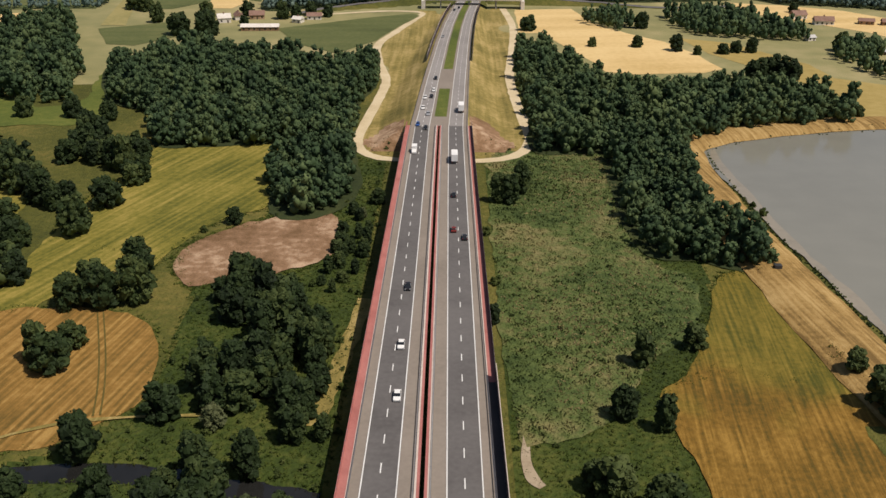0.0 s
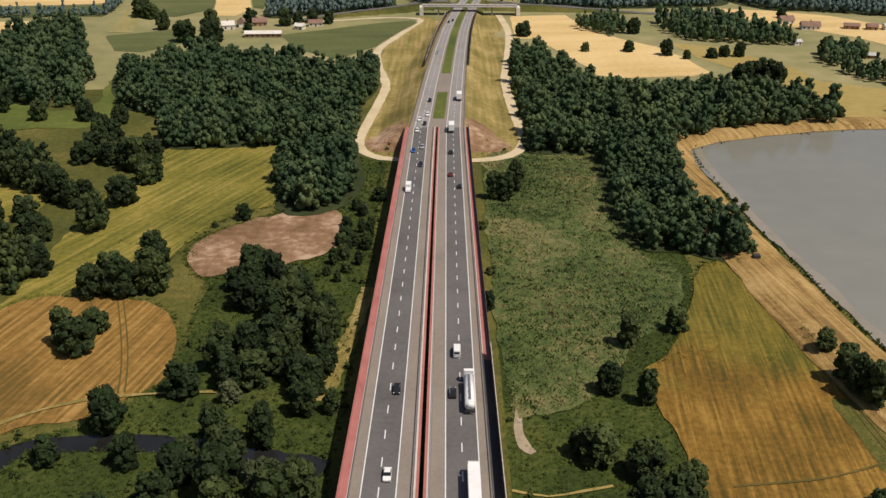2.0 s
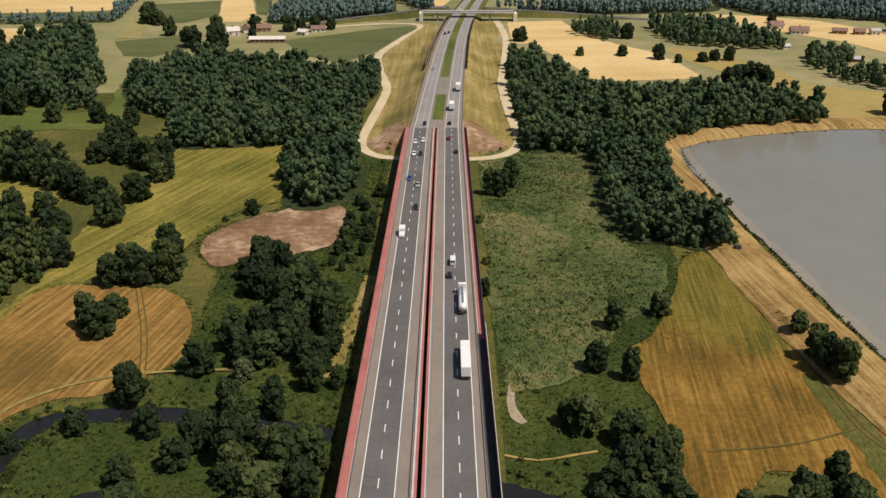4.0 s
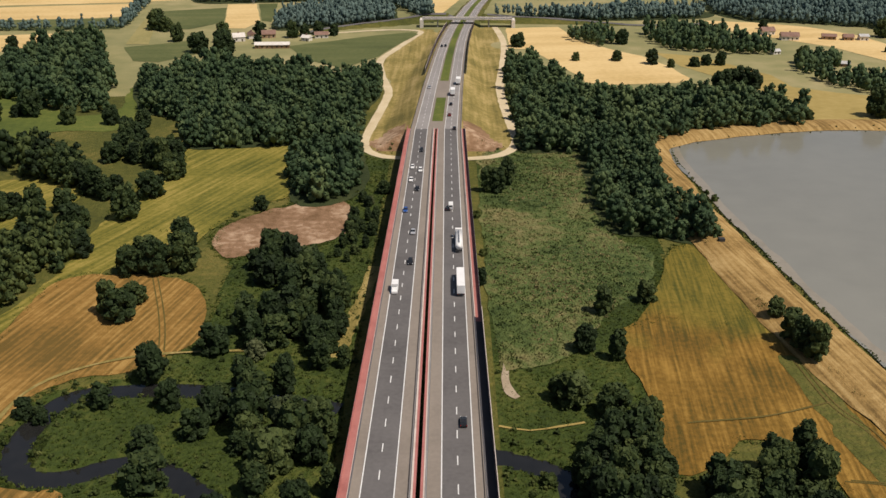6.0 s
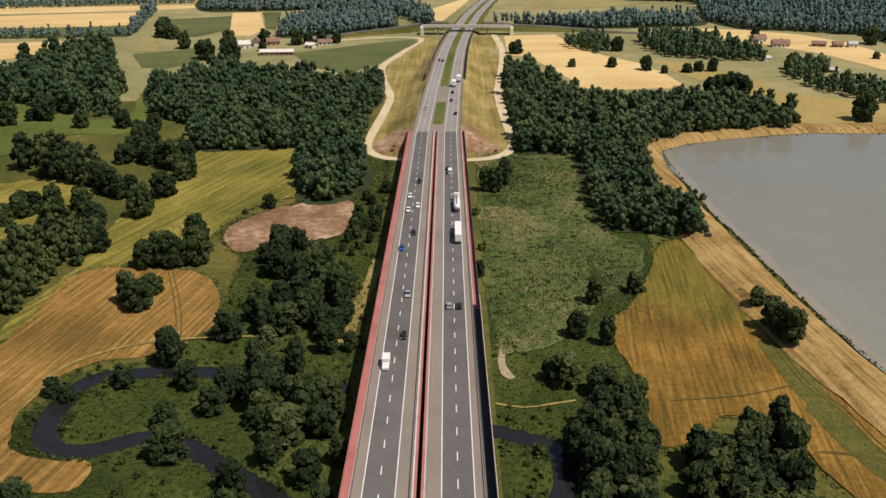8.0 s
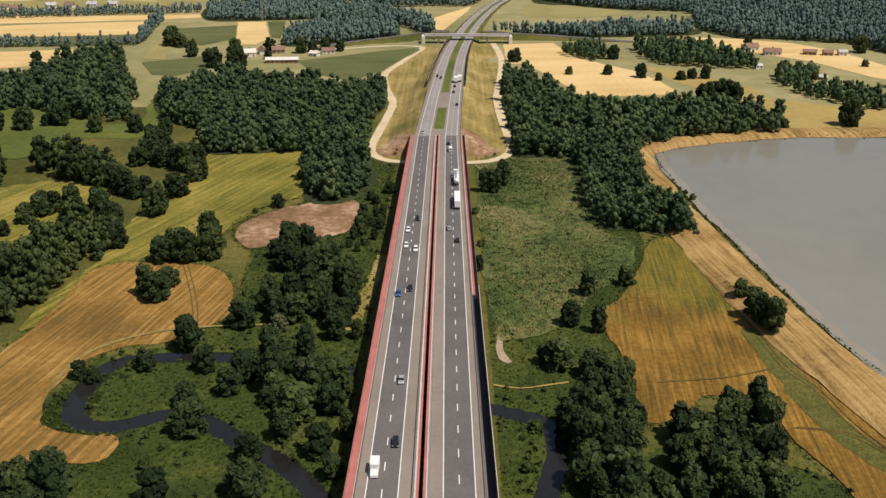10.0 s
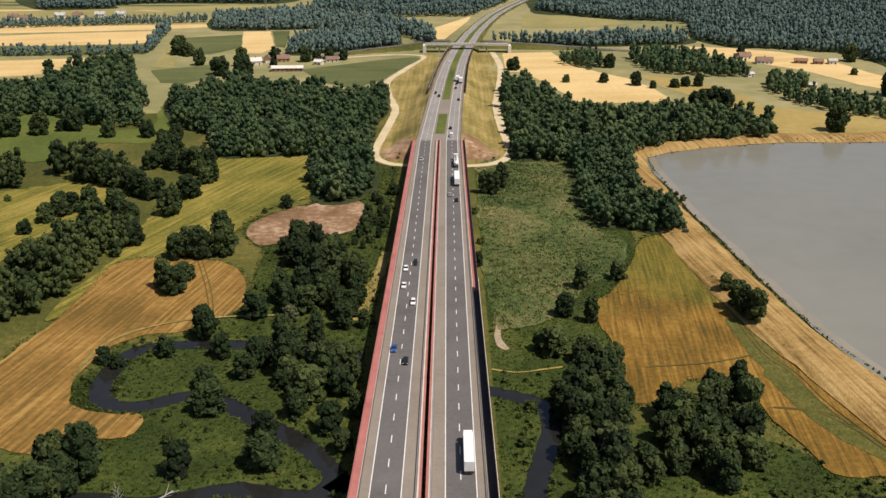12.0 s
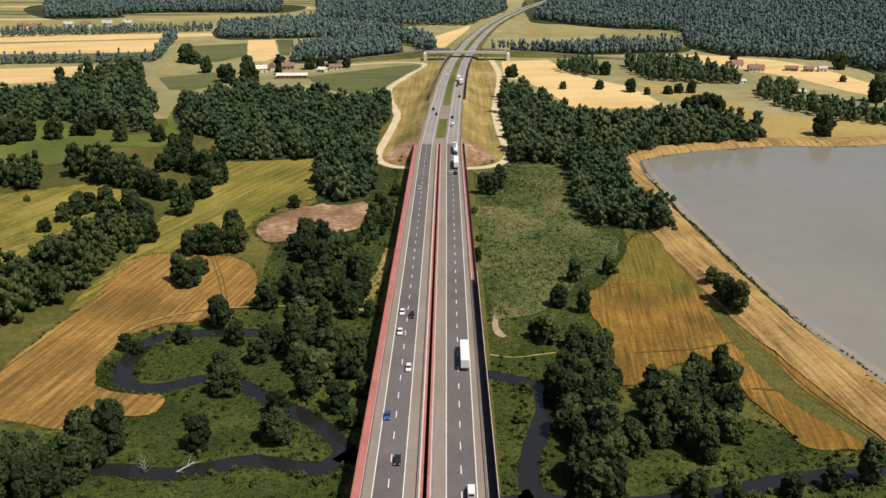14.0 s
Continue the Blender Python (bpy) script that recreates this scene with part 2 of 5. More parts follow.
# ---- plan, in metres ----
FIELDS = {
    "stubble_west": [(-147, 235), (-143, 252), (-140, 275), (-134, 304), (-133, 341), (-129, 356), (-117, 360), (-96, 358), (-83, 353), (-74, 335), (-71, 312), (-79, 301), (-89, 291), (-104, 286), (-109, 277), (-112, 260), (-110, 247), (-105, 239), (-96, 238), (-85, 235), (-83, 229), (-86, 223), (-96, 222), (-98, 218), (-110, 215), (-118, 218), (-130, 221), (-137, 215)],
    "meadow_west": [(-124, 516), (-100, 522), (-74, 526), (-65, 507), (-64, 463), (-63, 443), (-78, 428), (-88, 402), (-93, 383), (-102, 398), (-118, 405), (-131, 411), (-134, 433), (-131, 463), (-122, 484)],
    "meadow_link": [(-140, 300), (-139, 324), (-135, 345), (-133, 362), (-132, 385), (-134, 408), (-124, 425), (-110, 432), (-92, 425), (-98, 409), (-96, 388), (-100, 375), (-115, 371), (-117, 360), (-129, 356), (-133, 341), (-134, 304)],
    "green_strip": [(105, 303), (113, 299), (115, 280), (117, 259), (121, 240), (131, 216), (129, 208), (120, 220), (112, 237), (108, 255), (107, 273)],
    "bare_soil": [(-85, 394), (-81, 411), (-69, 424), (-53, 435), (-39, 436), (-33, 420), (-34, 398), (-45, 387), (-60, 379), (-75, 375), (-81, 383)],
    "pasture_dry": [(-252, 443), (-230, 447), (-204, 457), (-177, 468), (-157, 463), (-154, 433), (-164, 411), (-172, 387), (-177, 361), (-184, 344), (-196, 329)],
    "pasture_green": [(-313, 583), (-294, 591), (-276, 633), (-236, 599), (-202, 575), (-184, 591), (-194, 642), (-184, 642), (-161, 561), (-174, 544), (-208, 540), (-214, 508), (-234, 502), (-274, 502)],
    "strip_gold_a": [(-432, 812), (-391, 812), (-298, 831), (-291, 820), (-309, 764), (-335, 747), (-393, 733)],
    "strip_green_a": [(-467, 884), (-425, 887), (-277, 903), (-267, 849), (-402, 835), (-440, 829)],
    "strip_gold_b": [(-497, 947), (-453, 950), (-374, 972), (-295, 987), (-277, 913), (-346, 893), (-470, 891)],
    "strip_tan": [(-522, 997), (-475, 1001), (-390, 1017), (-253, 1037), (-245, 1016), (-298, 996), (-377, 980), (-503, 958)],
    "strip_olive": [(-584, 1124), (-534, 1134), (-406, 1159), (-309, 1132), (-313, 1073), (-540, 1035)],
    "strip_pale": [(-387, 1164), (-323, 1185), (-227, 1207), (-145, 1242), (-137, 1207), (-209, 1141), (-309, 1132)],
    "wedge_pale": [(-242, 784), (-268, 942), (-260, 942), (-224, 784)],
    "block_green": [(-258, 942), (-203, 964), (-188, 886), (-209, 849), (-228, 849)],
    "block_tan": [(-206, 983), (-179, 987), (-157, 886), (-164, 854), (-181, 854)],
    "block_green_b": [(-177, 987), (-159, 991), (-147, 886), (-157, 892)],
    "plot_dark": [(-239, 771), (-198, 797), (-179, 746), (-198, 719), (-217, 723)],
    "meadow_farm": [(-116, 778), (-89, 797), (-52, 824), (-24, 839), (-18, 830), (-34, 781), (-44, 741), (-66, 701), (-96, 730)],
    "wheat_near": [(54, 859), (99, 865), (108, 810), (128, 770), (147, 745), (159, 711), (166, 669), (153, 660), (107, 654), (95, 660), (93, 680), (80, 722), (68, 770), (52, 770)],
    "wheat_far": [(228, 900), (269, 890), (311, 868), (339, 828), (350, 769), (379, 710), (360, 669), (322, 722), (298, 782), (261, 823), (229, 859)],
    "pasture_east": [(159, 757), (189, 745), (222, 683), (225, 650), (248, 635), (329, 603), (316, 575), (245, 570), (208, 570), (209, 623), (189, 669), (168, 711)],
    "tan_far_west": [(-10, 1014), (30, 1104), (29, 1080), (1, 936), (-9, 926)],
    "tan_far_east": [(90, 1119), (142, 1103), (191, 1079), (198, 1043), (132, 1017), (83, 1018)],
    "stubble_east": [(76, 329), (110, 335), (114, 335), (116, 307), (119, 297), (116, 284), (126, 277), (132, 260), (142, 232), (148, 217), (142, 205), (129, 205), (120, 205), (109, 208), (106, 222), (101, 234), (101, 241), (97, 252), (84, 260), (74, 250), (66, 244), (61, 246), (62, 260), (62, 287), (59, 307), (62, 321)],
    "meadow_east": [(93, 387), (108, 391), (114, 379), (115, 354), (110, 335), (94, 326), (76, 326), (66, 322), (74, 338), (83, 361)],
    "reed_marsh": [(23, 505), (41, 507), (77, 507), (69, 443), (72, 398), (83, 383), (76, 354), (58, 329), (45, 304), (28, 296), (22, 296), (20, 361)],
    "pond": [(118, 510), (124, 521), (142, 533), (164, 541), (202, 549), (233, 557), (281, 554), (356, 543), (426, 495), (239, 237), (158, 217), (147, 245), (145, 270), (138, 307), (132, 365), (129, 400), (126, 441), (121, 482)],
}
WOODS = {
    "grove_river": [(-76, 348), (-75, 375), (-68, 398), (-49, 398), (-34, 375), (-26, 341), (-25, 296), (-24, 260), (-29, 237), (-37, 240), (-51, 260), (-65, 266), (-72, 286), (-68, 307)],
    "belt_west": [(-186, 317), (-173, 351), (-166, 379), (-163, 407), (-153, 420), (-133, 402), (-125, 375), (-136, 358), (-142, 315), (-149, 294), (-157, 282), (-167, 277)],
    "grove_b": [(-216, 514), (-199, 533), (-162, 502), (-148, 457), (-155, 445), (-181, 460), (-203, 479)],
    "grove_c": [(-266, 484), (-249, 490), (-227, 508), (-203, 471), (-215, 454), (-251, 454)],
    "hedge_d": [(-164, 508), (-155, 536), (-128, 526), (-117, 492), (-120, 475), (-141, 482), (-156, 490)],
    "wood_west": [(-196, 670), (-163, 723), (-97, 705), (-60, 680), (-42, 712), (-35, 632), (-42, 578), (-41, 544), (-30, 460), (-44, 431), (-61, 436), (-68, 492), (-67, 516), (-99, 514), (-126, 514), (-141, 561), (-173, 591)],
    "scrub_verge": [(-38, 431), (-26, 460), (-21, 431), (-24, 379), (-33, 365), (-42, 379), (-33, 401)],
    "wood_northwest": [(-359, 681), (-323, 717), (-295, 728), (-298, 803), (-277, 831), (-249, 803), (-230, 730), (-207, 687), (-182, 583), (-207, 578), (-256, 610), (-287, 611), (-324, 607)],
    "wood_far_a": [(-139, 848), (-96, 860), (-44, 876), (-41, 937), (-51, 1010), (-109, 975), (-144, 937)],
    "wood_far_b": [(-240, 995), (-171, 995), (-58, 1014), (-14, 895), (-6, 895), (-13, 986), (-61, 1072), (-154, 1146), (-205, 1121), (-260, 1097)],
    "wood_far_c": [(-157, 1168), (-62, 1095), (30, 1104), (80, 1228), (83, 1359), (-183, 1362)],
    "wood_east": [(47, 729), (64, 741), (90, 647), (105, 641), (129, 641), (171, 647), (179, 630), (203, 630), (207, 590), (201, 557), (163, 547), (129, 537), (106, 517), (98, 492), (74, 509), (42, 510), (44, 571), (43, 651)],
    "wood_pond": [(76, 530), (109, 530), (101, 468), (107, 441), (113, 415), (111, 393), (100, 389), (88, 397), (72, 401), (68, 441)],
    "wood_far_d": [(47, 912), (123, 939), (186, 973), (240, 953), (233, 911), (118, 894), (47, 895)],
    "wood_far_e": [(103, 1162), (149, 1110), (202, 1076), (263, 1062), (246, 948), (271, 893), (303, 888), (363, 863), (372, 820), (412, 787), (725, 1452), (182, 1459)],
    "hedge_diag": [(-268, 851), (-261, 860), (-284, 1014), (-297, 1022)],
    "wood_haze": [(-489, 1156), (-399, 1166), (-406, 1199), (-337, 1221), (-207, 1220), (-221, 1308), (-546, 1298)],
    "hedge_e": [(100, 829), (132, 856), (137, 799), (124, 778), (103, 804)],
    "grove_f": [(164, 847), (195, 868), (219, 838), (250, 782), (246, 752), (218, 752), (174, 765), (162, 801)],
    "grove_g": [(246, 722), (266, 757), (281, 733), (280, 704), (243, 683)],
    "hedge_h": [(244, 685), (274, 685), (335, 616), (324, 593), (274, 620), (250, 654)],
    "thicket_east": [(43, 264), (59, 277), (60, 252), (54, 223), (53, 208), (53, 183), (38, 182), (38, 217)],
    "thicket_se": [(67, 244), (83, 256), (97, 266), (102, 256), (92, 214), (78, 200), (65, 206)],
    "hedge_far_w": [(-407, 846), (-332, 855), (-266, 864), (-263, 852), (-327, 843), (-400, 832)],
    "row_far_w": [(-488, 1030), (-372, 1056), (-261, 1073), (-256, 1050), (-362, 1025), (-473, 997)],
}
LINES = {
    "track_west": [(-93, 833), (-48, 848), (-18, 845), (-21, 819), (-33, 770), (-42, 727), (-38, 680), (-31, 636), (-32, 599), (-35, 560), (-37, 526), (-34, 510), (-25, 500), (-13, 498)],
    "track_east": [(45, 866), (49, 796), (45, 722), (39, 651), (39, 598), (41, 553), (42, 530), (37, 510), (27, 500), (13, 497)],
    "dyke": [(313, 570), (285, 566), (255, 560), (208, 559), (166, 549), (129, 535), (111, 522), (105, 504), (106, 457), (108, 417), (112, 384), (116, 342), (123, 294), (131, 263), (140, 228), (147, 197)],
    "river_a": [(-23, 274), (-31, 276), (-46, 279), (-65, 283), (-91, 282), (-100, 277), (-103, 266), (-103, 254), (-100, 246), (-94, 242), (-85, 243), (-78, 247), (-70, 249), (-61, 244), (-52, 236), (-40, 227), (-33, 220), (-28, 213), (-24, 206), (-27, 199), (-33, 197), (-49, 201), (-61, 197), (-73, 194), (-87, 196), (-97, 195), (-104, 190), (-120, 185)],
    "river_b": [(7, 258), (20, 252), (31, 247), (36, 241), (36, 230), (31, 211), (28, 196), (29, 186), (36, 182), (51, 181), (63, 183), (74, 185), (84, 188), (99, 193), (116, 196), (136, 199)],
    "river_c": [(-24, 206), (-9, 195), (13, 181), (29, 183)],
    "overpass": [(-113, 830), (-90, 854), (-50, 876), (-23, 892), (-10, 902), (58, 895), (117, 888), (169, 875), (225, 884)],
    "path_marsh": [(26, 403), (28, 375), (29, 361)],
    "sand": [(24, 299), (23, 289), (24, 282), (26, 279)],
    "wheel_track_a": [(110, 301), (112, 276), (117, 263), (120, 244), (125, 228), (131, 211), (136, 197)],
    "wheel_track_b": [(111, 277), (92, 270), (71, 267)],
    "wheel_track_c": [(125, 228), (117, 239), (103, 242)],
    "wheel_track_d": [(-97, 357), (-88, 332), (-83, 316), (-80, 304)],
    "field_path": [(-113, 259), (-112, 278), (-105, 290), (-91, 299), (-75, 303), (-52, 305)],
    "weed_path": [(20, 265), (28, 263), (36, 265), (43, 267)],
    "track_meadow": [(-20, 368), (-23, 335), (-25, 318), (-27, 301)],
}
TREES = [
    (-28, 228, 8), (-23, 218, 6), (-33, 251, 8), (-39, 236, 7), (-21, 236, 6), (-59, 260, 8), (-69, 273, 7), (-22, 447, 6), (-24, 296, 5), (-39, 282, 7),
    (-113, 194, 16), (-101, 189, 17), (-103, 182, 15), (-118, 186, 16), (-111, 185, 15), (-94, 203, 16), (-100, 209, 11), (-93, 212, 11), (-44, 210, 11), (-46, 225, 8),
    (-66, 207, 8), (-65, 239, 11), (-70, 254, 8), (-88, 274, 7), (-78, 288, 10), (-99, 325, 10), (-104, 329, 8), (-98, 337, 9), (-107, 269, 6), (-102, 267, 5),
    (-73, 222, 4), (-44, 256, 8), (-37, 246, 8), (-27, 249, 8), (-29, 264, 8), (-107, 361, 11), (-98, 361, 12), (-89, 365, 12), (-105, 374, 10), (-93, 382, 11),
    (-183, 389, 7), (-180, 405, 9), (-176, 418, 14), (-125, 415, 12), (-123, 441, 12), (-120, 467, 13), (-210, 434, 4), (-149, 445, 12), (-141, 441, 13), (-161, 461, 13),
    (-72, 426, 6), (-81, 418, 3), (-246, 564, 12), (-229, 575, 13), (-202, 558, 10), (-178, 558, 9), (-237, 572, 6), (-272, 554, 18), (-264, 561, 16), (-321, 767, 9),
    (-295, 766, 10), (-159, 553, 9), (-158, 524, 11), (-236, 849, 16), (-225, 840, 12), (-205, 797, 11), (-178, 754, 15), (-160, 754, 17), (57, 331, 7), (73, 340, 7),
    (48, 306, 7), (57, 301, 6), (41, 276, 10), (37, 279, 7), (54, 254, 12), (51, 271, 10), (58, 258, 9), (44, 235, 13), (42, 215, 10), (40, 242, 8),
    (51, 228, 9), (46, 183, 11), (43, 192, 9), (52, 203, 9), (60, 204, 7), (58, 209, 8), (67, 210, 8), (69, 233, 6), (72, 226, 10), (78, 222, 10),
    (82, 215, 9), (77, 204, 8), (88, 213, 10), (93, 235, 9), (86, 243, 8), (67, 190, 4), (31, 240, 4), (27, 221, 4), (112, 327, 6), (112, 312, 8),
    (113, 305, 9), (115, 299, 8), (28, 449, 9), (24, 450, 8), (33, 460, 9), (18, 418, 4), (18, 353, 5), (20, 379, 4), (249, 578, 14), (59, 780, 12), (140, 791, 11),
    (149, 718, 10), (160, 707, 6), (126, 729, 8), (97, 729, 6), (177, 711, 8), (186, 715, 7), (196, 715, 8), (179, 645, 13), (195, 641, 14), (188, 648, 12),
    (206, 567, 6), (255, 722, 11), (333, 762, 6), (328, 683, 15), (354, 823, 13), (269, 858, 7), (-93, 670, 13), (-32, 304, 9), (-41, 315, 9), (-64, 304, 10),
    (-176, 413, 11), (-164, 419, 10), (-154, 424, 10), (121, 438, 4), (120, 447, 3), (-131, 377, 11), (-136, 383, 11), (-140, 405, 8), (-143, 401, 10), (-166, 469, 9), (-169, 460, 10),
    (-168, 792, 12), (-146, 826, 11), (-118, 814, 10), (-109, 820, 9), (-99, 828, 10), (-86, 824, 9), (-141, 788, 7), (71, 183, 8), (81, 183, 6), (97, 185, 7), (109, 188, 7), (120, 191, 9),
]

# ---- helpers for shapes ----


def mesh_object(name, verts, faces, material, parent=None, label="", smooth=False):
    me = bpy.data.meshes.new(name)
    me.from_pydata([tuple(v) for v in verts], [], [tuple(f) for f in faces])
    me.materials.append(material)
    if smooth:
        me.polygons.foreach_set("use_smooth", [True] * len(me.polygons))
    me.update()
    ob = new(name, me)
    ob.parent = parent
    return tagged(ob, label) if label else ob


def part(name, bm, material, parent, label="", smooth=False):
    me = bpy.data.meshes.new(name)
    bm.to_mesh(me)
    bm.free()
    me.materials.append(material)
    if smooth:
        me.polygons.foreach_set("use_smooth", [True] * len(me.polygons))
    ob = new(name, me)
    ob.parent = parent
    return tagged(ob, label) if label else ob


def box_bm(x0, x1, y0, y1, z0, z1, bevel=0.0):
    bm = bmesh.new()
    bmesh.ops.create_cube(bm, size=1.0, matrix=Matrix.LocRotScale(((x0 + x1) / 2, (y0 + y1) / 2, (z0 + z1) / 2), None, (x1 - x0, y1 - y0, z1 - z0)))
    if bevel:
        bmesh.ops.bevel(bm, geom=bm.edges[:], offset=bevel, segments=2, affect="EDGES", profile=0.6)
    return bm


def smooth_line(points, step, closed=False):
    """Catmull-Rom through the points, about one vertex each step metres."""
    p = [np.array(q, float) for q in points]
    n = len(p)
    out = []
    for i in range(n if closed else n - 1):
        a, b, c, d = (p[(i + k) % n] if closed else p[min(max(i + k, 0), n - 1)] for k in (-1, 0, 1, 2))
        m = max(2, int(np.linalg.norm(c - b) / step))
        for j in range(m):
            t = j / m
            out.append(0.5 * (2 * b + (c - a) * t + (2 * a - 5 * b + 4 * c - d) * t * t + (3 * b - a - 3 * c + d) * t ** 3))
    if not closed:
        out.append(p[-1])
    return np.array(out)


def ragged(points, step=3.0, amount=0.9):
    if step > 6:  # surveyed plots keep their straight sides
        p = np.array(points, float)
        out = np.concatenate([a + (b - a) * np.linspace(0, 1, max(2, int(np.linalg.norm(b - a) / step)), endpoint=False)[:, None] for a, b in zip(p, np.roll(p, -1, 0))])
    else:
        out = smooth_line(points, step, True)
    for q in out:
        q[0] += amount * noise.noise((q[0] * 0.11, q[1] * 0.11, 3.0)) + 0.5 * amount * noise.noise((q[0] * 0.5, q[1] * 0.5, 7.0))
        q[1] += 1.6 * amount * noise.noise((q[0] * 0.11, q[1] * 0.11, 9.0)) + 0.8 * amount * noise.noise((q[0] * 0.5, q[1] * 0.5, 5.0))
    return out


def inside(outline, x, y):
    """Which of the places x, y (arrays) lie within the outline."""
    o = np.asarray(outline, float)
    hit = np.zeros(np.shape(x), bool)
    for (x0, y0), (x1, y1) in zip(o, np.roll(o, -1, 0)):
        if y0 != y1:
            hit ^= ((y0 > y) != (y1 > y)) & (x < (x1 - x0) * (y - y0) / (y1 - y0) + x0)
    return hit


def away(line, x, y):
    """The distance of the places from a line, and the share of the line's length at the nearest point."""
    best, share = np.full(np.shape(x), 1e9), np.zeros(np.shape(x))
    n = len(line) - 1
    for i in range(n):
        a, d = line[i], line[i + 1] - line[i]
        t = np.clip(((x - a[0]) * d[0] + (y - a[1]) * d[1]) / max(d @ d, 1e-9), 0, 1)
        r = np.hypot(x - a[0] - t * d[0], y - a[1] - t * d[1])
        near = r < best
        best, share = np.where(near, r, best), np.where(near, (i + t) / n, share)
    return best, share


# ---- the motorway's line: the bridge is straight, the road bends beyond it ----
BRIDGE_END = 521.0
CENTRE = [(0, -600), (0, 0), (0, 300), (0, 440), (0.1, 518), (1.5, 564), (2.8, 606), (4.6, 654), (6.8, 710), (9.7, 769), (13.5, 824), (20, 893), (29.3, 965), (40.8, 1034), (56.5, 1111), (77.3, 1185), (104, 1262), (150, 1370), (210, 1480)]
CX, CY = [c[0] for c in CENTRE], [c[1] for c in CENTRE]
LEVELS_Y = [520, 620, 710, 770, 824, 893, 965, 1034, 1111]
LEVELS_Z = [8.39, 7.7, 6.4, 5.1, 3.7, 2.3, 1.7, 1.3, 1.0]


def width_at(y):
    return 1 - 0.000549 * (np.asarray(y, float) - 220)


def level_at(y):
    y = np.asarray(y, float)
    return np.where(y < 520, 10.04 * width_at(y), np.interp(y, LEVELS_Y, LEVELS_Z))


def centre_at(y):
    return np.interp(y, CY, CX)


def road_point(x, y, z=0.0):
    """A place x metres right of the median and z above the road, y metres along."""
    return (float(centre_at(y)) + x * float(width_at(y)), float(y), float(level_at(y)) + z)


def along(u):
    return 220 + 0.9108 * u / (1 + 0.0005 * u)


def lane_strip(name, x0, x1, y0, y1, z, material, parent=None, step=12.0, kind="structure", thick=0.0):
    ys = np.linspace(y0, y1, max(2, int((y1 - y0) / step) + 1))
    v, f = [], []
    for y in ys:
        v += [road_point(x0, y, z), road_point(x1, y, z)]
        if thick:
            v += [road_point(x1, y, z - thick), road_point(x0, y, z - thick)]
    k = 4 if thick else 2
    for i in range(len(ys) - 1):
        a, b = k * i, k * i + k
        if thick:
            f += [(a + j, a + (j + 1) % 4, b + (j + 1) % 4, b + j)[::-1] for j in range(4)]
        else:
            f.append((a, a + 1, b + 1, b))
    if thick:
        f += [(0, 1, 2, 3), tuple(k * (len(ys) - 1) + j for j in (3, 2, 1, 0))]
    ob = mesh_object(name, v, f, material, parent)
    if kind and not parent:
        tagged(ob, kind=kind)
    return ob


# ---- ground: one sheet with river beds, dyke, embankments ----
RIVERS = [smooth_line(LINES[k], 5.0) for k in ("river_a", "river_b", "river_c")]
DYKE = smooth_line(LINES["dyke"], 8.0)
RAMP = smooth_line(LINES["overpass"], 8.0)
CROSS_Y = 905.0


def ground_level(x, y):
    z = 0.12 * np.sin(x * 0.07 + 1.3) * np.sin(y * 0.05) - 0.13
    for line, half in zip(RIVERS, (2.2, 2.0, 2.4)):
        d, _ = away(line, x, y)
        z = np.minimum(z, -1.7 + 1.75 * np.clip((d - half) / 1.9, 0, 1) ** 1.2)
    d, _ = away(DYKE, x, y)
    z = np.maximum(z, 1.5 - np.clip(d - 6.5, 0, None) / 2.6)
    half = 15.6 * width_at(np.clip(y, 200, 1500))
    bank = level_at(y) - 0.35 - np.clip(np.abs(x - centre_at(y)) - half, 0, None) / 2.0
    bank = np.minimum(bank, (y - (BRIDGE_END - 8)) / 1.2)
    z = np.maximum(z, np.where(y > BRIDGE_END - 12, bank, -9))
    d, t = away(RAMP, x, y)
    rise = 6.0 * np.clip(1 - np.abs(x - 22) / 150, 0, 1)
    ramp = rise - np.clip(d - 4.5, 0, None) / 1.8
    clear = np.abs(x - centre_at(y)) > 14.5
    return np.where(clear, np.maximum(z, ramp), z)


def steps(*spans):
    out = [spans[0][0]]
    for a, b, s in spans:
        out += list(np.linspace(a, b, max(1, int(round((b - a) / s))) + 1)[1:])
    return np.array(out)


GX = steps((-4000, -1200, 400), (-1200, -500, 60), (-500, -220, 10), (-220, -120, 4), (-120, 130, 2), (130, 230, 4), (230, 500, 10), (500, 1200, 60), (1200, 4000, 400))
GY = steps((-2000, -200, 200), (-200, 100, 30), (100, 170, 6), (170, 330, 2), (330, 500, 3), (500, 620, 3), (620, 960, 6), (960, 1300, 17), (1300, 4600, 220))
gx, gy = np.meshgrid(GX, GY)
gz = ground_level(gx, gy)
nx = len(GX)
quads = [(j * nx + i, j * nx + i + 1, (j + 1) * nx + i + 1, (j + 1) * nx + i) for j in range(len(GY) - 1) for i in range(nx - 1)]
ground = mesh_object("ground", np.stack([gx, gy, gz], -1).reshape(-1, 3), quads, MAT["grass"], smooth=True)
tagged(ground, "rough green grassland of a river valley floor", "ground", kind="structure")


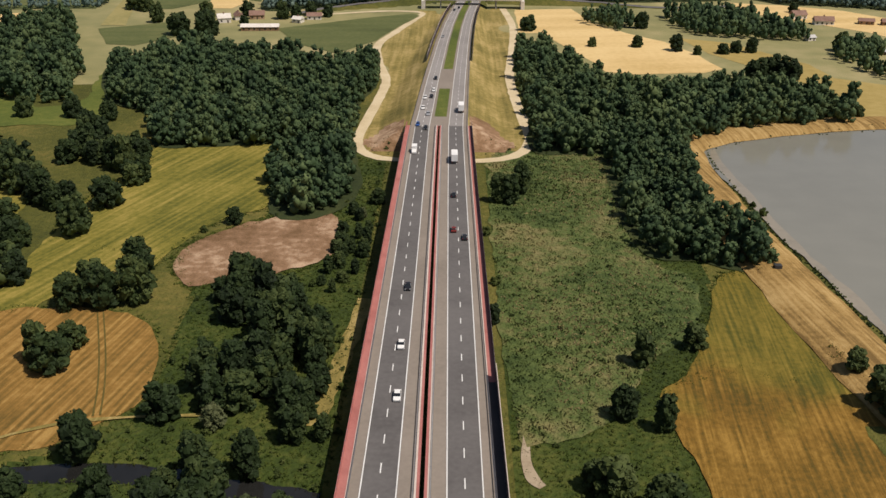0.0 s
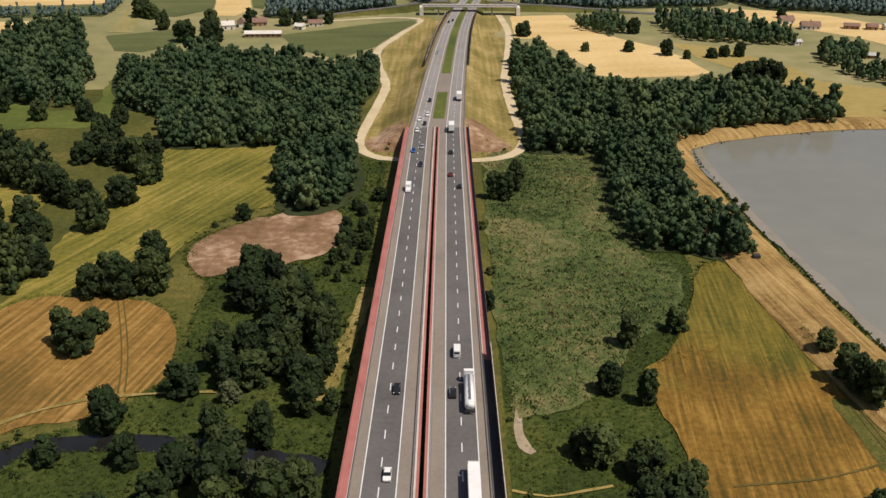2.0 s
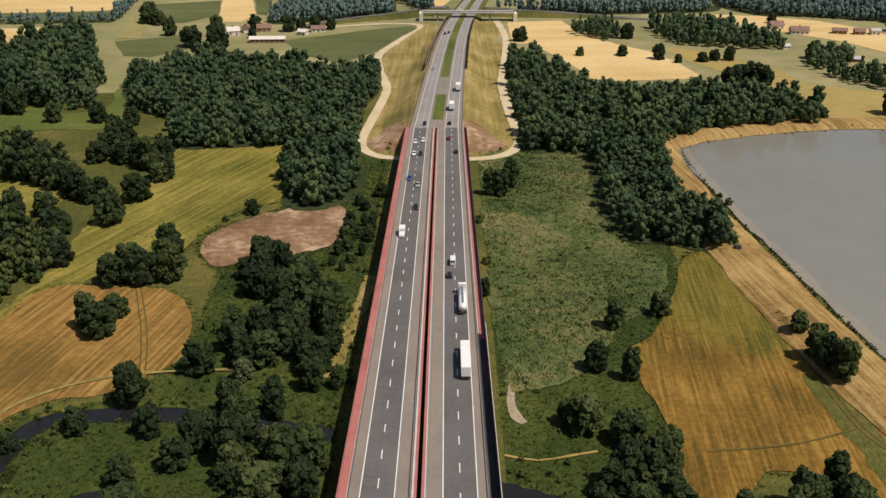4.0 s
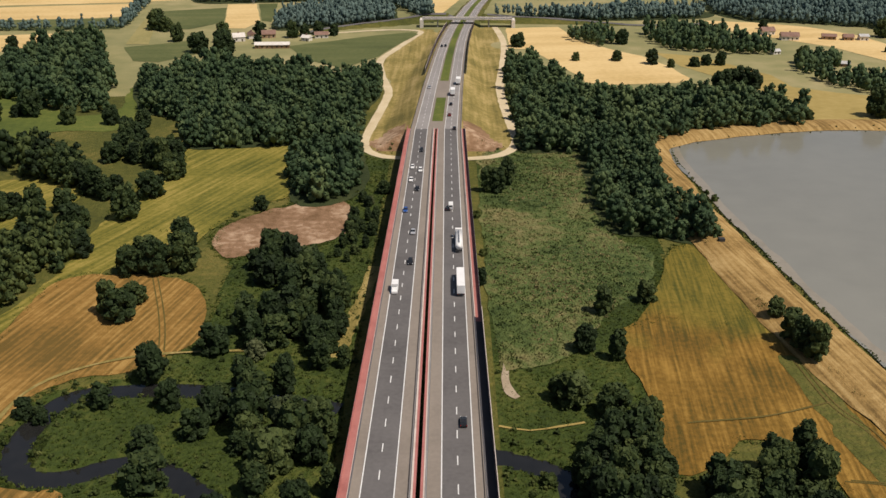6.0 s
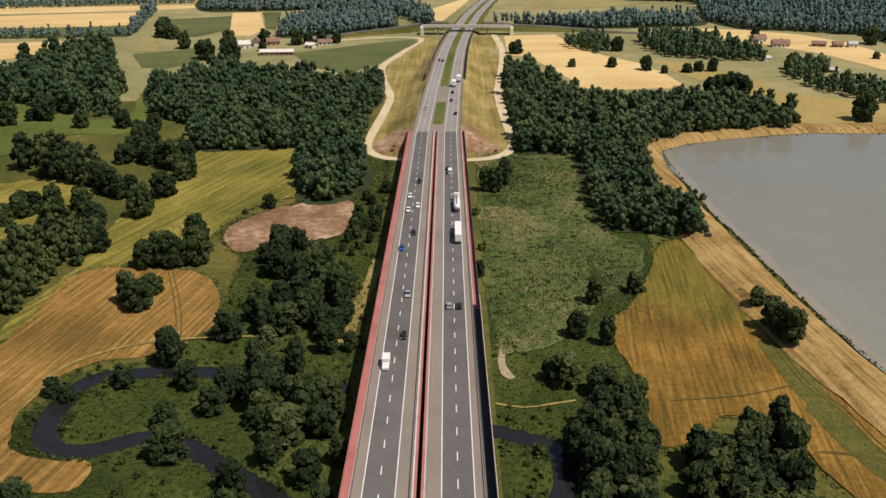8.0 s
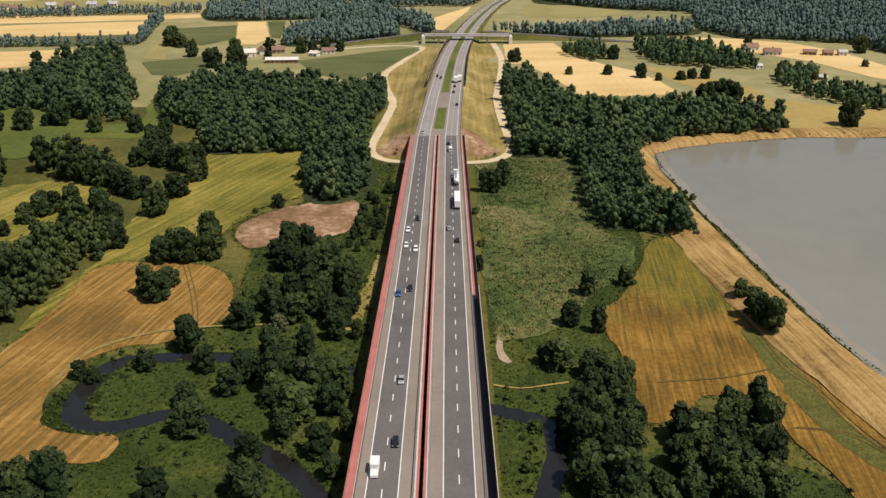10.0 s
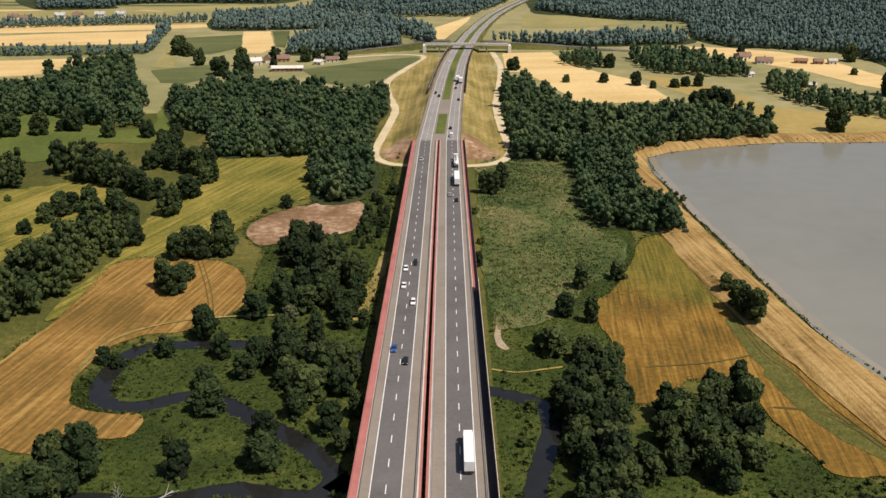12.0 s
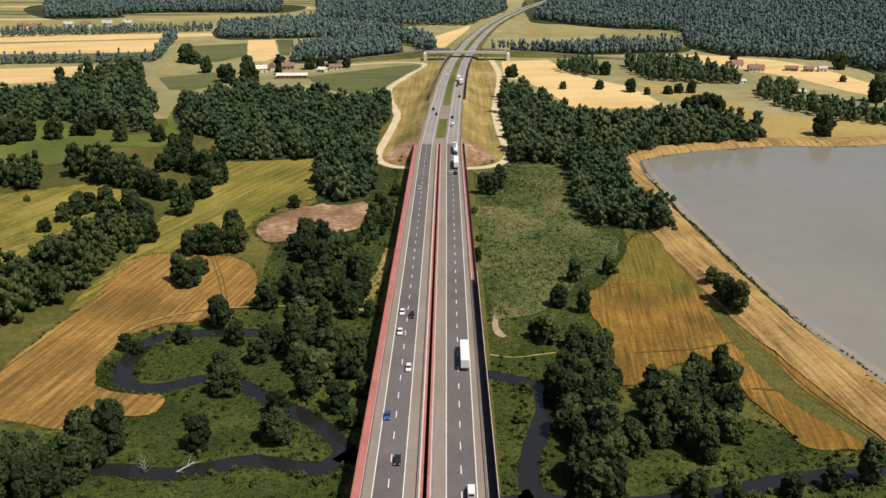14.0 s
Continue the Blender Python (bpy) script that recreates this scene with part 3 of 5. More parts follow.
def ground_at(x, y):
    """The ground sheet's height at a place."""
    i, j = min(max(np.searchsorted(GX, x) - 1, 0), nx - 2), min(max(np.searchsorted(GY, y) - 1, 0), len(GY) - 2)
    s, t = (x - GX[i]) / (GX[i + 1] - GX[i]), (y - GY[j]) / (GY[j + 1] - GY[j])
    return float((gz[j, i] * (1 - s) + gz[j, i + 1] * s) * (1 - t) + (gz[j + 1, i] * (1 - s) + gz[j + 1, i + 1] * s) * t)


def field(name, key, material, z, label, amount=0.9, category="field", step=3.0):
    o = ragged(FIELDS[key], step, amount)
    ob = mesh_object(name, [(q[0], q[1], z) for q in o], [tuple(range(len(o)))], MAT[material])
    return tagged(ob, label, category, kind="structure")


def ribbon(name, line, half, lift, material, label, category, wobble=0.4, flat=None):
    v, f = [], []
    for i, q in enumerate(line):
        d = line[min(i + 1, len(line) - 1)] - line[max(i - 1, 0)]
        side = np.array([d[1], -d[0]]) / max(np.linalg.norm(d), 1e-6)
        h = half * (1 + wobble * noise.noise((q[0] * 0.15, q[1] * 0.15, 1.0)))
        for s in (-1, -0.7, -0.33, 0.33, 0.7, 1):
            p = q + side * h * s
            v.append((p[0], p[1], flat if flat is not None else ground_at(*p) + lift))
        if i:
            a, b = 6 * i - 6, 6 * i
            f += [(a + k, a + k + 1, b + k + 1, b + k) for k in range(5)]
    return tagged(mesh_object(name, v, f, material, smooth=True), label, category, kind="structure")


farm = [(-1500, 690), (-420, 640), (-200, 620), (-60, 640), (60, 640), (130, 600), (420, 590), (1500, 640), (1900, 1700), (0, 1900), (-1900, 1700)]
FIELDS["farmland"] = farm
field("farmland", "farmland", "farmland", 0.04, "far patchwork of pale green and straw farmland", 2.0, "farmland", 25)
field("field", "stubble_west", "stubble", 0.16, "golden mown stubble field with harvest lines", 1.4)
field("field", "meadow_west", "meadow", 0.12, "yellow-green mown meadow beside the woods", 1.2)
field("field", "bare_soil", "soil", 0.20, "bare brown dry soil patch in the meadow", 2.0)
field("field", "pasture_dry", "meadow", 0.10, "dry yellowish pasture with scattered trees", 2.5)
field("field", "pasture_green", "pasture", 0.14, "green pasture with scattered trees", 2.5)
for key in ("strip_gold_a", "strip_gold_b", "strip_tan", "tan_far_west", "block_tan"):
    field("field", key, "wheat", 0.2, "narrow strip of ripe golden grain", 0.8, step=12)
for key in ("strip_green_a", "block_green", "block_green_b", "plot_dark", "meadow_farm"):
    field("field", key, "crop", 0.24, "strip of green crop between grain fields", 0.8, step=12)
for key in ("strip_olive", "strip_pale", "wedge_pale", "tan_far_east"):
    field("field", key, "pale_crop", 0.28, "pale green far field", 0.8, step=12)
for k in range(16):
    x0, y0 = -880 + 45 * (k % 4) + 70 * (k // 4), 985 + 26 * k
    FIELDS["far_strip"] = [(x0, y0), (x0 + 420 + 30 * (k % 3), y0 - 6), (x0 + 430, y0 + 10), (x0 + 10, y0 + 15)]
    field("field", "far_strip", ("pale_crop", "crop", "wheat", "crop", "pale_crop")[(k * 7) % 5], 0.12, "long narrow far field strip", 1.0, step=20)
field("field", "wheat_near", "wheat", 0.2, "ripe golden wheat field beside the wood", 1.0, step=8)
field("field", "wheat_far", "wheat", 0.2, "ripe wheat field by the farmsteads", 1.0, step=8)
field("field", "pasture_east", "gold_pasture", 0.16, "olive dry pasture behind the wood", 1.0, step=8)
field("field", "stubble_east", "stubble_east", 0.16, "ochre mown stubble field by the dyke", 1.4)
field("field", "meadow_east", "stubble_east", 0.165, "yellow-green mown meadow by the dyke", 1.4)
field("field", "meadow_link", "meadow", 0.115, "yellowish mown grass between tree groups", 2.0)
field("grass_strip", "green_strip", "grass", 0.24, "green grassy strip at the foot of the dyke", 1.6, "grass")


def draped(name, outline, material, lift, label, category):
    """A piece of the ground sheet with another cover, following its slopes."""
    within = inside(outline, gx, gy).ravel()
    sub = [q for q in quads if within[q[0]] and within[q[2]]]
    ids = sorted({i for q in sub for i in q})
    at = {i: k for k, i in enumerate(ids)}
    flat = np.stack([gx, gy, gz + lift], -1).reshape(-1, 3)
    return tagged(mesh_object(name, flat[ids], [tuple(at[i] for i in q) for q in sub], material, smooth=True), label, category, kind="structure")


west, east = smooth_line(LINES["track_west"], 10.0), smooth_line(LINES["track_east"], 10.0)
verge = [tuple(q) for q in west if q[0] > -60] + [tuple(q) for q in east[::-1]]
draped("embankment", verge, MAT["olive"], 0.26, "olive grass on the motorway embankment slopes", "embankment")
field("reed_bed", "reed_marsh", "reed", 0.14, "grey-green reed marsh beside the viaduct", 2.5, "marsh")
FIELDS["pond"] = [(x - 4.5, y - 3.0) if x < 175 else (x, y + 3.0) for x, y in FIELDS["pond"]]
field("pond", "pond", "water", 0.30, "still grey-brown fish pond behind a dyke", 0.8, "pond")
for i, line in enumerate(RIVERS):
    ribbon("river", line, 5.2, 0, MAT["river"], "dark slow river winding between overgrown banks", "river", 0.1, flat=-0.75)
ribbon("dyke_track", DYKE, 11.0, 0.45, MAT["dyke"], "dry straw-coloured grass track on the pond dyke", "track", 0.12)
shore = DYKE[(DYKE[:, 1] > 215) & (DYKE[:, 1] < 520)] + np.array([15.2, 1.0])
ribbon("pond_shallows", shore, 1.9, 0, MAT["shoal"], "pale silty shallows along the pond's edge", "shallows", 0.9, flat=0.325)
for key in ("wheel_track_a", "wheel_track_b", "wheel_track_c", "wheel_track_d"):
    for s in (-0.8, 0.8):
        ribbon("wheel_rut", smooth_line(LINES[key], 3.0) + np.array([s, 0.3 * s]), 0.24, 0.46, MAT["rut"], "dark wheel rut pressed into the mown field", "rut", 0.5)
ribbon("field_path", smooth_line(LINES["field_path"], 3.0), 0.6, 0.50, MAT["olive"], "pale trodden path round the stubble field", "path", 0.6)
ribbon("field_path", smooth_line(LINES["weed_path"], 3.0), 0.45, 0.3, MAT["gold_pasture"], "pale trodden path through tall weeds", "path", 0.6)
ribbon("gravel_track", smooth_line(LINES["track_west"], 6.0), 2.6, 0.3, MAT["gravel"], "pale gravel service track round the embankment", "track", 0.25)
ribbon("gravel_track", smooth_line(LINES["track_east"], 6.0), 2.6, 0.3, MAT["gravel"], "pale gravel service track round the embankment", "track", 0.25)
ribbon("sand_patch", smooth_line(LINES["sand"], 0.8), 1.0, 0.25, MAT["sandy"], "small bare sandy patch in the grass", "sand", 0.8)
ribbon("footpath", smooth_line(LINES["path_marsh"], 3.0), 0.7, 0.25, MAT["gravel"], "narrow trodden path through the reeds", "path", 0.5)
ribbon("farm_track", smooth_line(LINES["track_meadow"], 3.0), 2.4, 0.2, MAT["olive"], "yellowed grass track beside the viaduct", "track", 0.5)

# ---- the viaduct ----
DECK_NEAR = -420.0
viaduct = tagged(new("viaduct"), "long concrete motorway viaduct with red walkways", "viaduct", kind="structure")
for x0, x1 in ((-17.6, -0.55), (0.55, 17.6)):
    lane_strip("deck", x0, x1, DECK_NEAR, BRIDGE_END, -0.10, MAT["concrete"], viaduct, thick=0.9)
    mid = (x0 + x1) / 2
    for g in (-4.5, 4.5):
        lane_strip("girder", mid + g - 1.0, mid + g + 1.0, DECK_NEAR, BRIDGE_END, -1.0, MAT["concrete"], viaduct, thick=1.4)
for y in np.arange(-380, BRIDGE_END - 20, 45):
    for x in (-13.5, -4.6, 4.6, 13.5):
        top = road_point(x, y, -2.4)
        low = ground_at(top[0], top[1]) - 0.6
        bm = box_bm(-1.0, 1.0, -0.8, 0.8, low, top[2] + 0.1, 0.15)
        pier = part("pier", bm, MAT["concrete"], viaduct)
        pier.location = (top[0], top[1], 0)

# ---- carriageways: bridge and embankment in one run ----
FAR = 1470.0
NEAR = DECK_NEAR
for side in (-1, 1):
    a, b = sorted((side * 5.0, side * 12.9))
    lane_strip("road", a, b, NEAR, BRIDGE_END, 0.0, MAT["asphalt"])
    lane_strip("road", a, b, BRIDGE_END, FAR, 0.0, MAT["old_asphalt"])
    a, b = sorted((side * 1.9, side * 5.0))
    lane_strip("road_shoulder", a, b, NEAR, FAR, 0.0, MAT["shoulder"])
    a, b = sorted((side * 12.9, side * 15.35))
    lane_strip("road_shoulder", a, b, NEAR, FAR, 0.0, MAT["shoulder"])
    for x in (5.2, 12.7):
        lane_strip("lane_line", side * x - 0.13, side * x + 0.13, NEAR, FAR, 0.03, MAT["paint"])
for ob in bpy.data.objects:
    if ob.name.startswith("road_shoulder"):
        tagged(ob, "pale grey-beige paved hard shoulder", "shoulder")
    elif ob.name.startswith("road"):
        tagged(ob, "grey asphalt motorway carriageway with two lanes", "road")
    elif ob.name.startswith("lane_line"):
        tagged(ob, "solid white edge line on the motorway", "road marking")

# broken centre lines: 4 m strokes, 8 m gaps
for side, phase in ((-1, 3.2), (1, 9.6)):
    v, f = [], []
    for k in range(-30, 130):
        u0 = 12.0 * k + phase - 220 - 2.0
        if u0 < -550 or u0 > 1500:
            continue
        y0, y1 = along(u0), along(u0 + 4.0)
        n = len(v)
        v += [road_point(side * 8.95 - 0.13, y0, 0.03), road_point(side * 8.95 + 0.13, y0, 0.03), road_point(side * 8.95 + 0.13, y1, 0.03), road_point(side * 8.95 - 0.13, y1, 0.03)]
        f.append((n, n + 1, n + 2, n + 3))
    tagged(mesh_object("lane_dashes", v, f, MAT["paint"]), "broken white lane line on the motorway", "road marking", kind="stuff")


# ---- woods and trees ----
def crown_mesh(rng, lobes, cards, tall=1.0, rough=0.20, spread=1.0, bits=0.075, fine=2):
    """Vertices and faces of a crown one metre wide: uneven lobes and many loose leaf clumps over them."""
    ico = bmesh.new()
    bmesh.ops.create_icosphere(ico, subdivisions=fine, radius=1.0)
    iv = np.array([v.co[:] for v in ico.verts])
    fi = [tuple(v.index for v in f.verts) for f in ico.faces]
    ico.free()
    V, Fc = [], []
    # a tall core, and lobes over a dome that comes down almost to the ground
    centres = [(0, 0, tall * 0.36, 0.27), (0, 0, tall * 0.62, 0.23)]
    for k in range(lobes):
        h = 0.10 + 0.84 * (k + rng.uniform(0, 1)) / lobes
        dome = math.sin(math.pi * min(1.0, 0.20 + 0.74 * h)) ** 0.7
        ang, r = k * 2.4 + rng.uniform(-0.5, 0.5), 0.36 * spread * dome * rng.uniform(0.72, 1.08)
        centres.append((r * math.cos(ang), r * math.sin(ang), tall * h * rng.uniform(0.93, 1.05), rng.uniform(0.105, 0.175)))
    for cx, cy, h, size in centres:
        off = sum(len(x) for x in V)
        d = np.array([1 + rough * 2.2 * noise.noise((p[0] * 2.2 + cx * 9, p[1] * 2.2 + cy * 9, p[2] * 2.2 + h * 9)) for p in iv])
        V.append(iv * d[:, None] * np.array([size, size, size * min(1.25, 0.75 + 0.3 * tall)]) + np.array([cx, cy, h]))
        Fc += [tuple(i + off for i in f) for f in fi]
    base = sum(len(x) for x in V)
    extra = []
    for k in range(cards):
        cx, cy, h, size = centres[int(rng.integers(len(centres)))]
        n = rng.normal(size=3)
        n /= np.linalg.norm(n)
        if n[2] < -0.4:
            n[2] = -n[2]
        p = np.array([cx, cy, h]) + n * size * rng.uniform(0.92, 1.22)
        q = n + rng.normal(size=3) * 0.6
        q /= np.linalg.norm(q)
        t = np.cross(q, [0.3, 0.5, 0.8])
        t /= np.linalg.norm(t)
        b = np.cross(q, t)
        s = bits * rng.uniform(0.6, 1.3)
        i = base + 4 * k
        extra += [p - t * s - b * s * 0.4, p + t * s * 0.3 - b * s, p + t * s + b * s * 0.5, p - t * s * 0.4 + b * s]
        Fc.append((i, i + 1, i + 2, i + 3))
    if extra:
        V.append(np.array(extra))
    return np.concatenate(V), Fc


def trunk_mesh(rng, tall, lean=0.03):
    bm = bmesh.new()

    def limb(a, b, r0, r1):
        a, b = Vector(a), Vector(b)
        m = Matrix.Translation((a + b) / 2) @ (b - a).to_track_quat("Z", "Y").to_matrix().to_4x4()
        bmesh.ops.create_cone(bm, cap_ends=True, segments=7, radius1=r0, radius2=r1, depth=(b - a).length, matrix=m)

    fork = (rng.normal() * lean, rng.normal() * lean, 0.34 * tall)
    limb((0, 0, -0.03), fork, 0.038, 0.028)
    for k in range(5):
        a = k * 1.256 + rng.uniform(-0.3, 0.3)
        limb(fork, (0.26 * math.cos(a), 0.26 * math.sin(a), tall * rng.uniform(0.5, 0.75)), 0.022, 0.006)
    return bm


rng = np.random.default_rng(4)
KINDS = {}
for name, mat, tall, lobes, cards, spread, label in (
    ("oak", "leaf", 0.95, 20, 1050, 1.0, "broad dark green deciduous tree in full leaf"),
    ("lime", "leaf", 1.12, 20, 1050, 0.92, "rounded dark green deciduous tree in full leaf"),
    ("alder", "leaf", 1.4, 20, 1050, 0.78, "tall dark green alder in full leaf"),
    ("willow", "leaf_grey", 1.0, 20, 1050, 1.0, "grey-green willow with a loose crown"),
    ("shrub", "shrub", 0.70, 9, 420, 1.0, "low rounded green shrub in rough grass"),
):
    for variant in range(3):
        v, f = crown_mesh(rng, lobes, cards, tall, 0.42, spread, 0.034)
        root = new("tree" if name != "shrub" else "shrub")
        crown = mesh_object("crown", v, f, MAT[mat], root)
        att = crown.data.attributes.new("tint", "FLOAT", "POINT")
        att.data.foreach_set("value", np.full(len(v), 0.2 + 0.25 * variant, np.float32))
        part("trunk", trunk_mesh(rng, tall), MAT["bark"], root)
        tagged(root, label, "tree" if name != "shrub" else "shrub", "scattered trees of the valley")
        KINDS[name, variant] = root
used = set()


def plant(kind, x, y, wide, rng):
    key = (kind, int(rng.integers(3)))
    size = Vector((wide, wide, wide * rng.uniform(0.88, 1.12)))
    place, turn = Vector((x, y, ground_at(x, y) - 0.1)), Euler((0, 0, rng.uniform(0, 6.283)))
    first = KINDS[key]
    if key in used:
        return copy_thing(first, Matrix.LocRotScale(place, turn, Vector(a / b for a, b in zip(size, first.scale))))
    used.add(key)
    first.location, first.rotation_euler, first.scale = place, turn, size
    return first


for x, y, wide in TREES:
    w = wide * rng.uniform(0.98, 1.12)
    if wide < 5:
        plant("shrub", x, y, w, rng)
    elif y > 550:
        plant(("oak", "lime")[int(rng.integers(2))], x, y, w, rng)
    elif wide < 13:
        plant(("oak", "lime", "oak", "alder")[int(rng.integers(4 if wide < 10 else 3))], x, y, w, rng)
    else:  # the largest crowns are close groups of trees
        for turn in (0.4, 2.5, 4.6):
            plant(("lime", "oak", "alder")[int(rng.integers(3))], x + 0.24 * w * math.cos(turn), y + 0.24 * w * math.sin(turn), 0.66 * w, rng)


def scatter(outline, spacing, rng, jitter=0.42, crown=0.0):
    o = np.asarray(outline, float)
    xs, ys = np.arange(o[:, 0].min(), o[:, 0].max() + spacing, spacing), np.arange(o[:, 1].min(), o[:, 1].max() + spacing, spacing * 0.9)
    x, y = np.meshgrid(xs, ys)
    x = x + (np.arange(len(ys)) % 2)[:, None] * spacing / 2 + rng.uniform(-jitter, jitter, x.shape) * spacing
    y = y + rng.uniform(-jitter, jitter, x.shape) * spacing
    keep = inside(o, x, y)
    if crown:
        # an outline holds a wood with its crowns, as it is seen over the valley from the south
        top = inside(o, x, y + crown * 0.75 * (y + 28) / 150) & keep
        keep = top if top.sum() > 0.3 * keep.sum() else inside(o, x, y + crown * 0.35 * (y + 28) / 150) & keep
    return x[keep], y[keep]


def stand(name, places, sizes, templates, material, label, category, rng, tall=1.0):
    """Many trees or tufts as one object."""
    V, Fq, T = [], [], []
    faces4, faces3, tint = [], [], []
    off = 0
    zs = ground_level(places[:, 0], places[:, 1])
    for (x, y), z, s in zip(places, zs, sizes):
        v, f3, f4 = templates[int(rng.integers(len(templates)))]
        a = rng.uniform(0, 6.283)
        c, d = math.cos(a), math.sin(a)
        hs = s * tall * rng.uniform(0.85, 1.2)
        V.append(np.stack([x + s * (c * v[:, 0] - d * v[:, 1]), y + s * (d * v[:, 0] + c * v[:, 1]), z - 0.1 + hs * v[:, 2]], -1))
        if len(f3):
            faces3.append(f3 + off)
        if len(f4):
            faces4.append(f4 + off)
        tint.append(np.full(len(v), rng.beta(2, 2), np.float32))
        off += len(v)
    V = np.concatenate(V)
    f3 = np.concatenate(faces3) if faces3 else np.zeros((0, 3), int)
    f4 = np.concatenate(faces4) if faces4 else np.zeros((0, 4), int)
    me = bpy.data.meshes.new(name)
    me.vertices.add(len(V))
    me.vertices.foreach_set("co", V.astype(np.float32).ravel())
    me.loops.add(f3.size + f4.size)
    me.loops.foreach_set("vertex_index", np.concatenate([f3.ravel(), f4.ravel()]).astype(np.int32))
    me.polygons.add(len(f3) + len(f4))
    starts = np.concatenate([np.arange(len(f3)) * 3, f3.size + np.arange(len(f4)) * 4]).astype(np.int32)
    me.polygons.foreach_set("loop_start", starts)
    me.update(calc_edges=True)
    me.validate()
    att = me.attributes.new("tint", "FLOAT", "POINT")
    att.data.foreach_set("value", np.concatenate(tint))
    me.materials.append(material)
    return tagged(new(name, me), label, category, kind="stuff")


def template(lobes, cards, tall, rough=0.40, spread=1.0, bits=0.09, trunk=True, fine=1):
    v, f = crown_mesh(rng, lobes, cards, tall, rough, spread, bits, fine)
    f3 = [q for q in f if len(q) == 3]
    f4 = [q for q in f if len(q) == 4]
    if trunk:
        n = len(v)
        ring = [(0.03 * math.cos(k * 2.094), 0.03 * math.sin(k * 2.094), z) for z in (-0.02, 0.4 * tall) for k in range(3)]
        v = np.concatenate([v, np.array(ring)])
        f4 += [(n + k, n + (k + 1) % 3, n + 3 + (k + 1) % 3, n + 3 + k) for k in range(3)]
    return v, np.array(f3, int).reshape(-1, 3), np.array(f4, int).reshape(-1, 4)


NEAR_TREES = [template(11, 185, t, bits=0.055) for t in (1.15, 1.3, 1.5, 1.1)]
FAR_TREES = [template(2, 10, t, bits=0.10, trunk=False) for t in (1.15, 1.35, 1.25)]
SHRUBS = [template(4, 40, 0.7, bits=0.11, trunk=False) for _ in range(3)]

SINGLE = ("grove_river", "hedge_d", "thicket_east", "thicket_se", "scrub_verge")
for name, spacing, size, near in (
    ("grove_river", 8.6, 9.0, True), ("belt_west", 6.4, 8.5, True), ("grove_b", 7.2, 9.0, True), ("grove_c", 7.5, 8.5, True), ("hedge_d", 6.5, 8.5, True),
    ("wood_west", 6.6, 8.6, True), ("scrub_verge", 7.0, 5.0, True), ("wood_northwest", 8.2, 10.0, True), ("wood_east", 6.6, 8.6, True), ("wood_pond", 6.0, 7.5, True),
    ("thicket_east", 6.0, 8.0, True), ("thicket_se", 6.5, 7.5, True),
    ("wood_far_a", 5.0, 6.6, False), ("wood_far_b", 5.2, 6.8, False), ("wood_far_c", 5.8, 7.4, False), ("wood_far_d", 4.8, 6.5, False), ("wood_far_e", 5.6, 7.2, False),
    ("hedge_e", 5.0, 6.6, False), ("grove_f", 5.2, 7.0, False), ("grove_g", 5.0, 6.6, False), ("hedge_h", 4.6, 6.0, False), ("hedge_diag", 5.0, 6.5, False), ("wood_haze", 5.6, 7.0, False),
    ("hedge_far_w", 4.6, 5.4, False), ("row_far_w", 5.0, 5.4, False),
):
    x, y = scatter(WOODS[name], spacing, rng, crown=size if near else 0.45 * size)
    if name == "grove_river":  # clearings of tall grass between the groups
        full = np.array([noise.noise((a * 0.055, b * 0.03, 4.4)) > -0.06 - 0.10 * (b > 300) for a, b in zip(x, y)])
        x, y = x[full], y[full]
    if not len(x):
        continue
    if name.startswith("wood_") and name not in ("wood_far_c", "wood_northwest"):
        # an added dark sheet fills the crown gaps with painted shade
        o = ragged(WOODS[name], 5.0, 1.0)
        tagged(mesh_object("forest_floor", [(q[0], q[1], 0.33) for q in o], [tuple(range(len(o)))], MAT["forest_floor"]), "flat dark sheet under the wood, painting the shade between crowns", "forest floor", kind="structure")
    sizes = size * rng.uniform(0.68, 1.32, len(x))
    if name in SINGLE:
        for px, py, wide in zip(x, y, sizes):
            tree = plant(("alder", "lime", "oak", "lime", "willow")[int(rng.choice(5, p=(0.34, 0.28, 0.2, 0.12, 0.06)))], px, py, wide, rng)
        continue
    # the more distant woods take the leaf colours that carry painted haze
    stand("woodland", np.stack([x, y], -1), sizes, NEAR_TREES if near else FAR_TREES, MAT["leaf_wood_hazed" if name in ("wood_west", "wood_east", "wood_northwest", "wood_pond", "hedge_e", "grove_f", "grove_g", "hedge_h") else "leaf" if near else "leaf_far_hazed"],
          "dense dark green mixed woodland in full leaf" if near else "far dark forest on flat land, haze painted into its leaves", "woods", rng, 1.05 if near else 1.3)


# low growth: shrubs in the wet ground and along the banks, reeds, weeds
def strip_places(line, reach, count, rng, gap=0.0):
    i = rng.integers(0, len(line) - 1, count)
    t = rng.uniform(0, 1, count)[:, None]
    p = line[i] * (1 - t) + line[i + 1] * t
    a, r = rng.uniform(0, 6.283, count), gap + (reach - gap) * np.sqrt(rng.uniform(0, 1, count))
    return p + np.stack([np.cos(a) * r, np.sin(a) * r], -1)


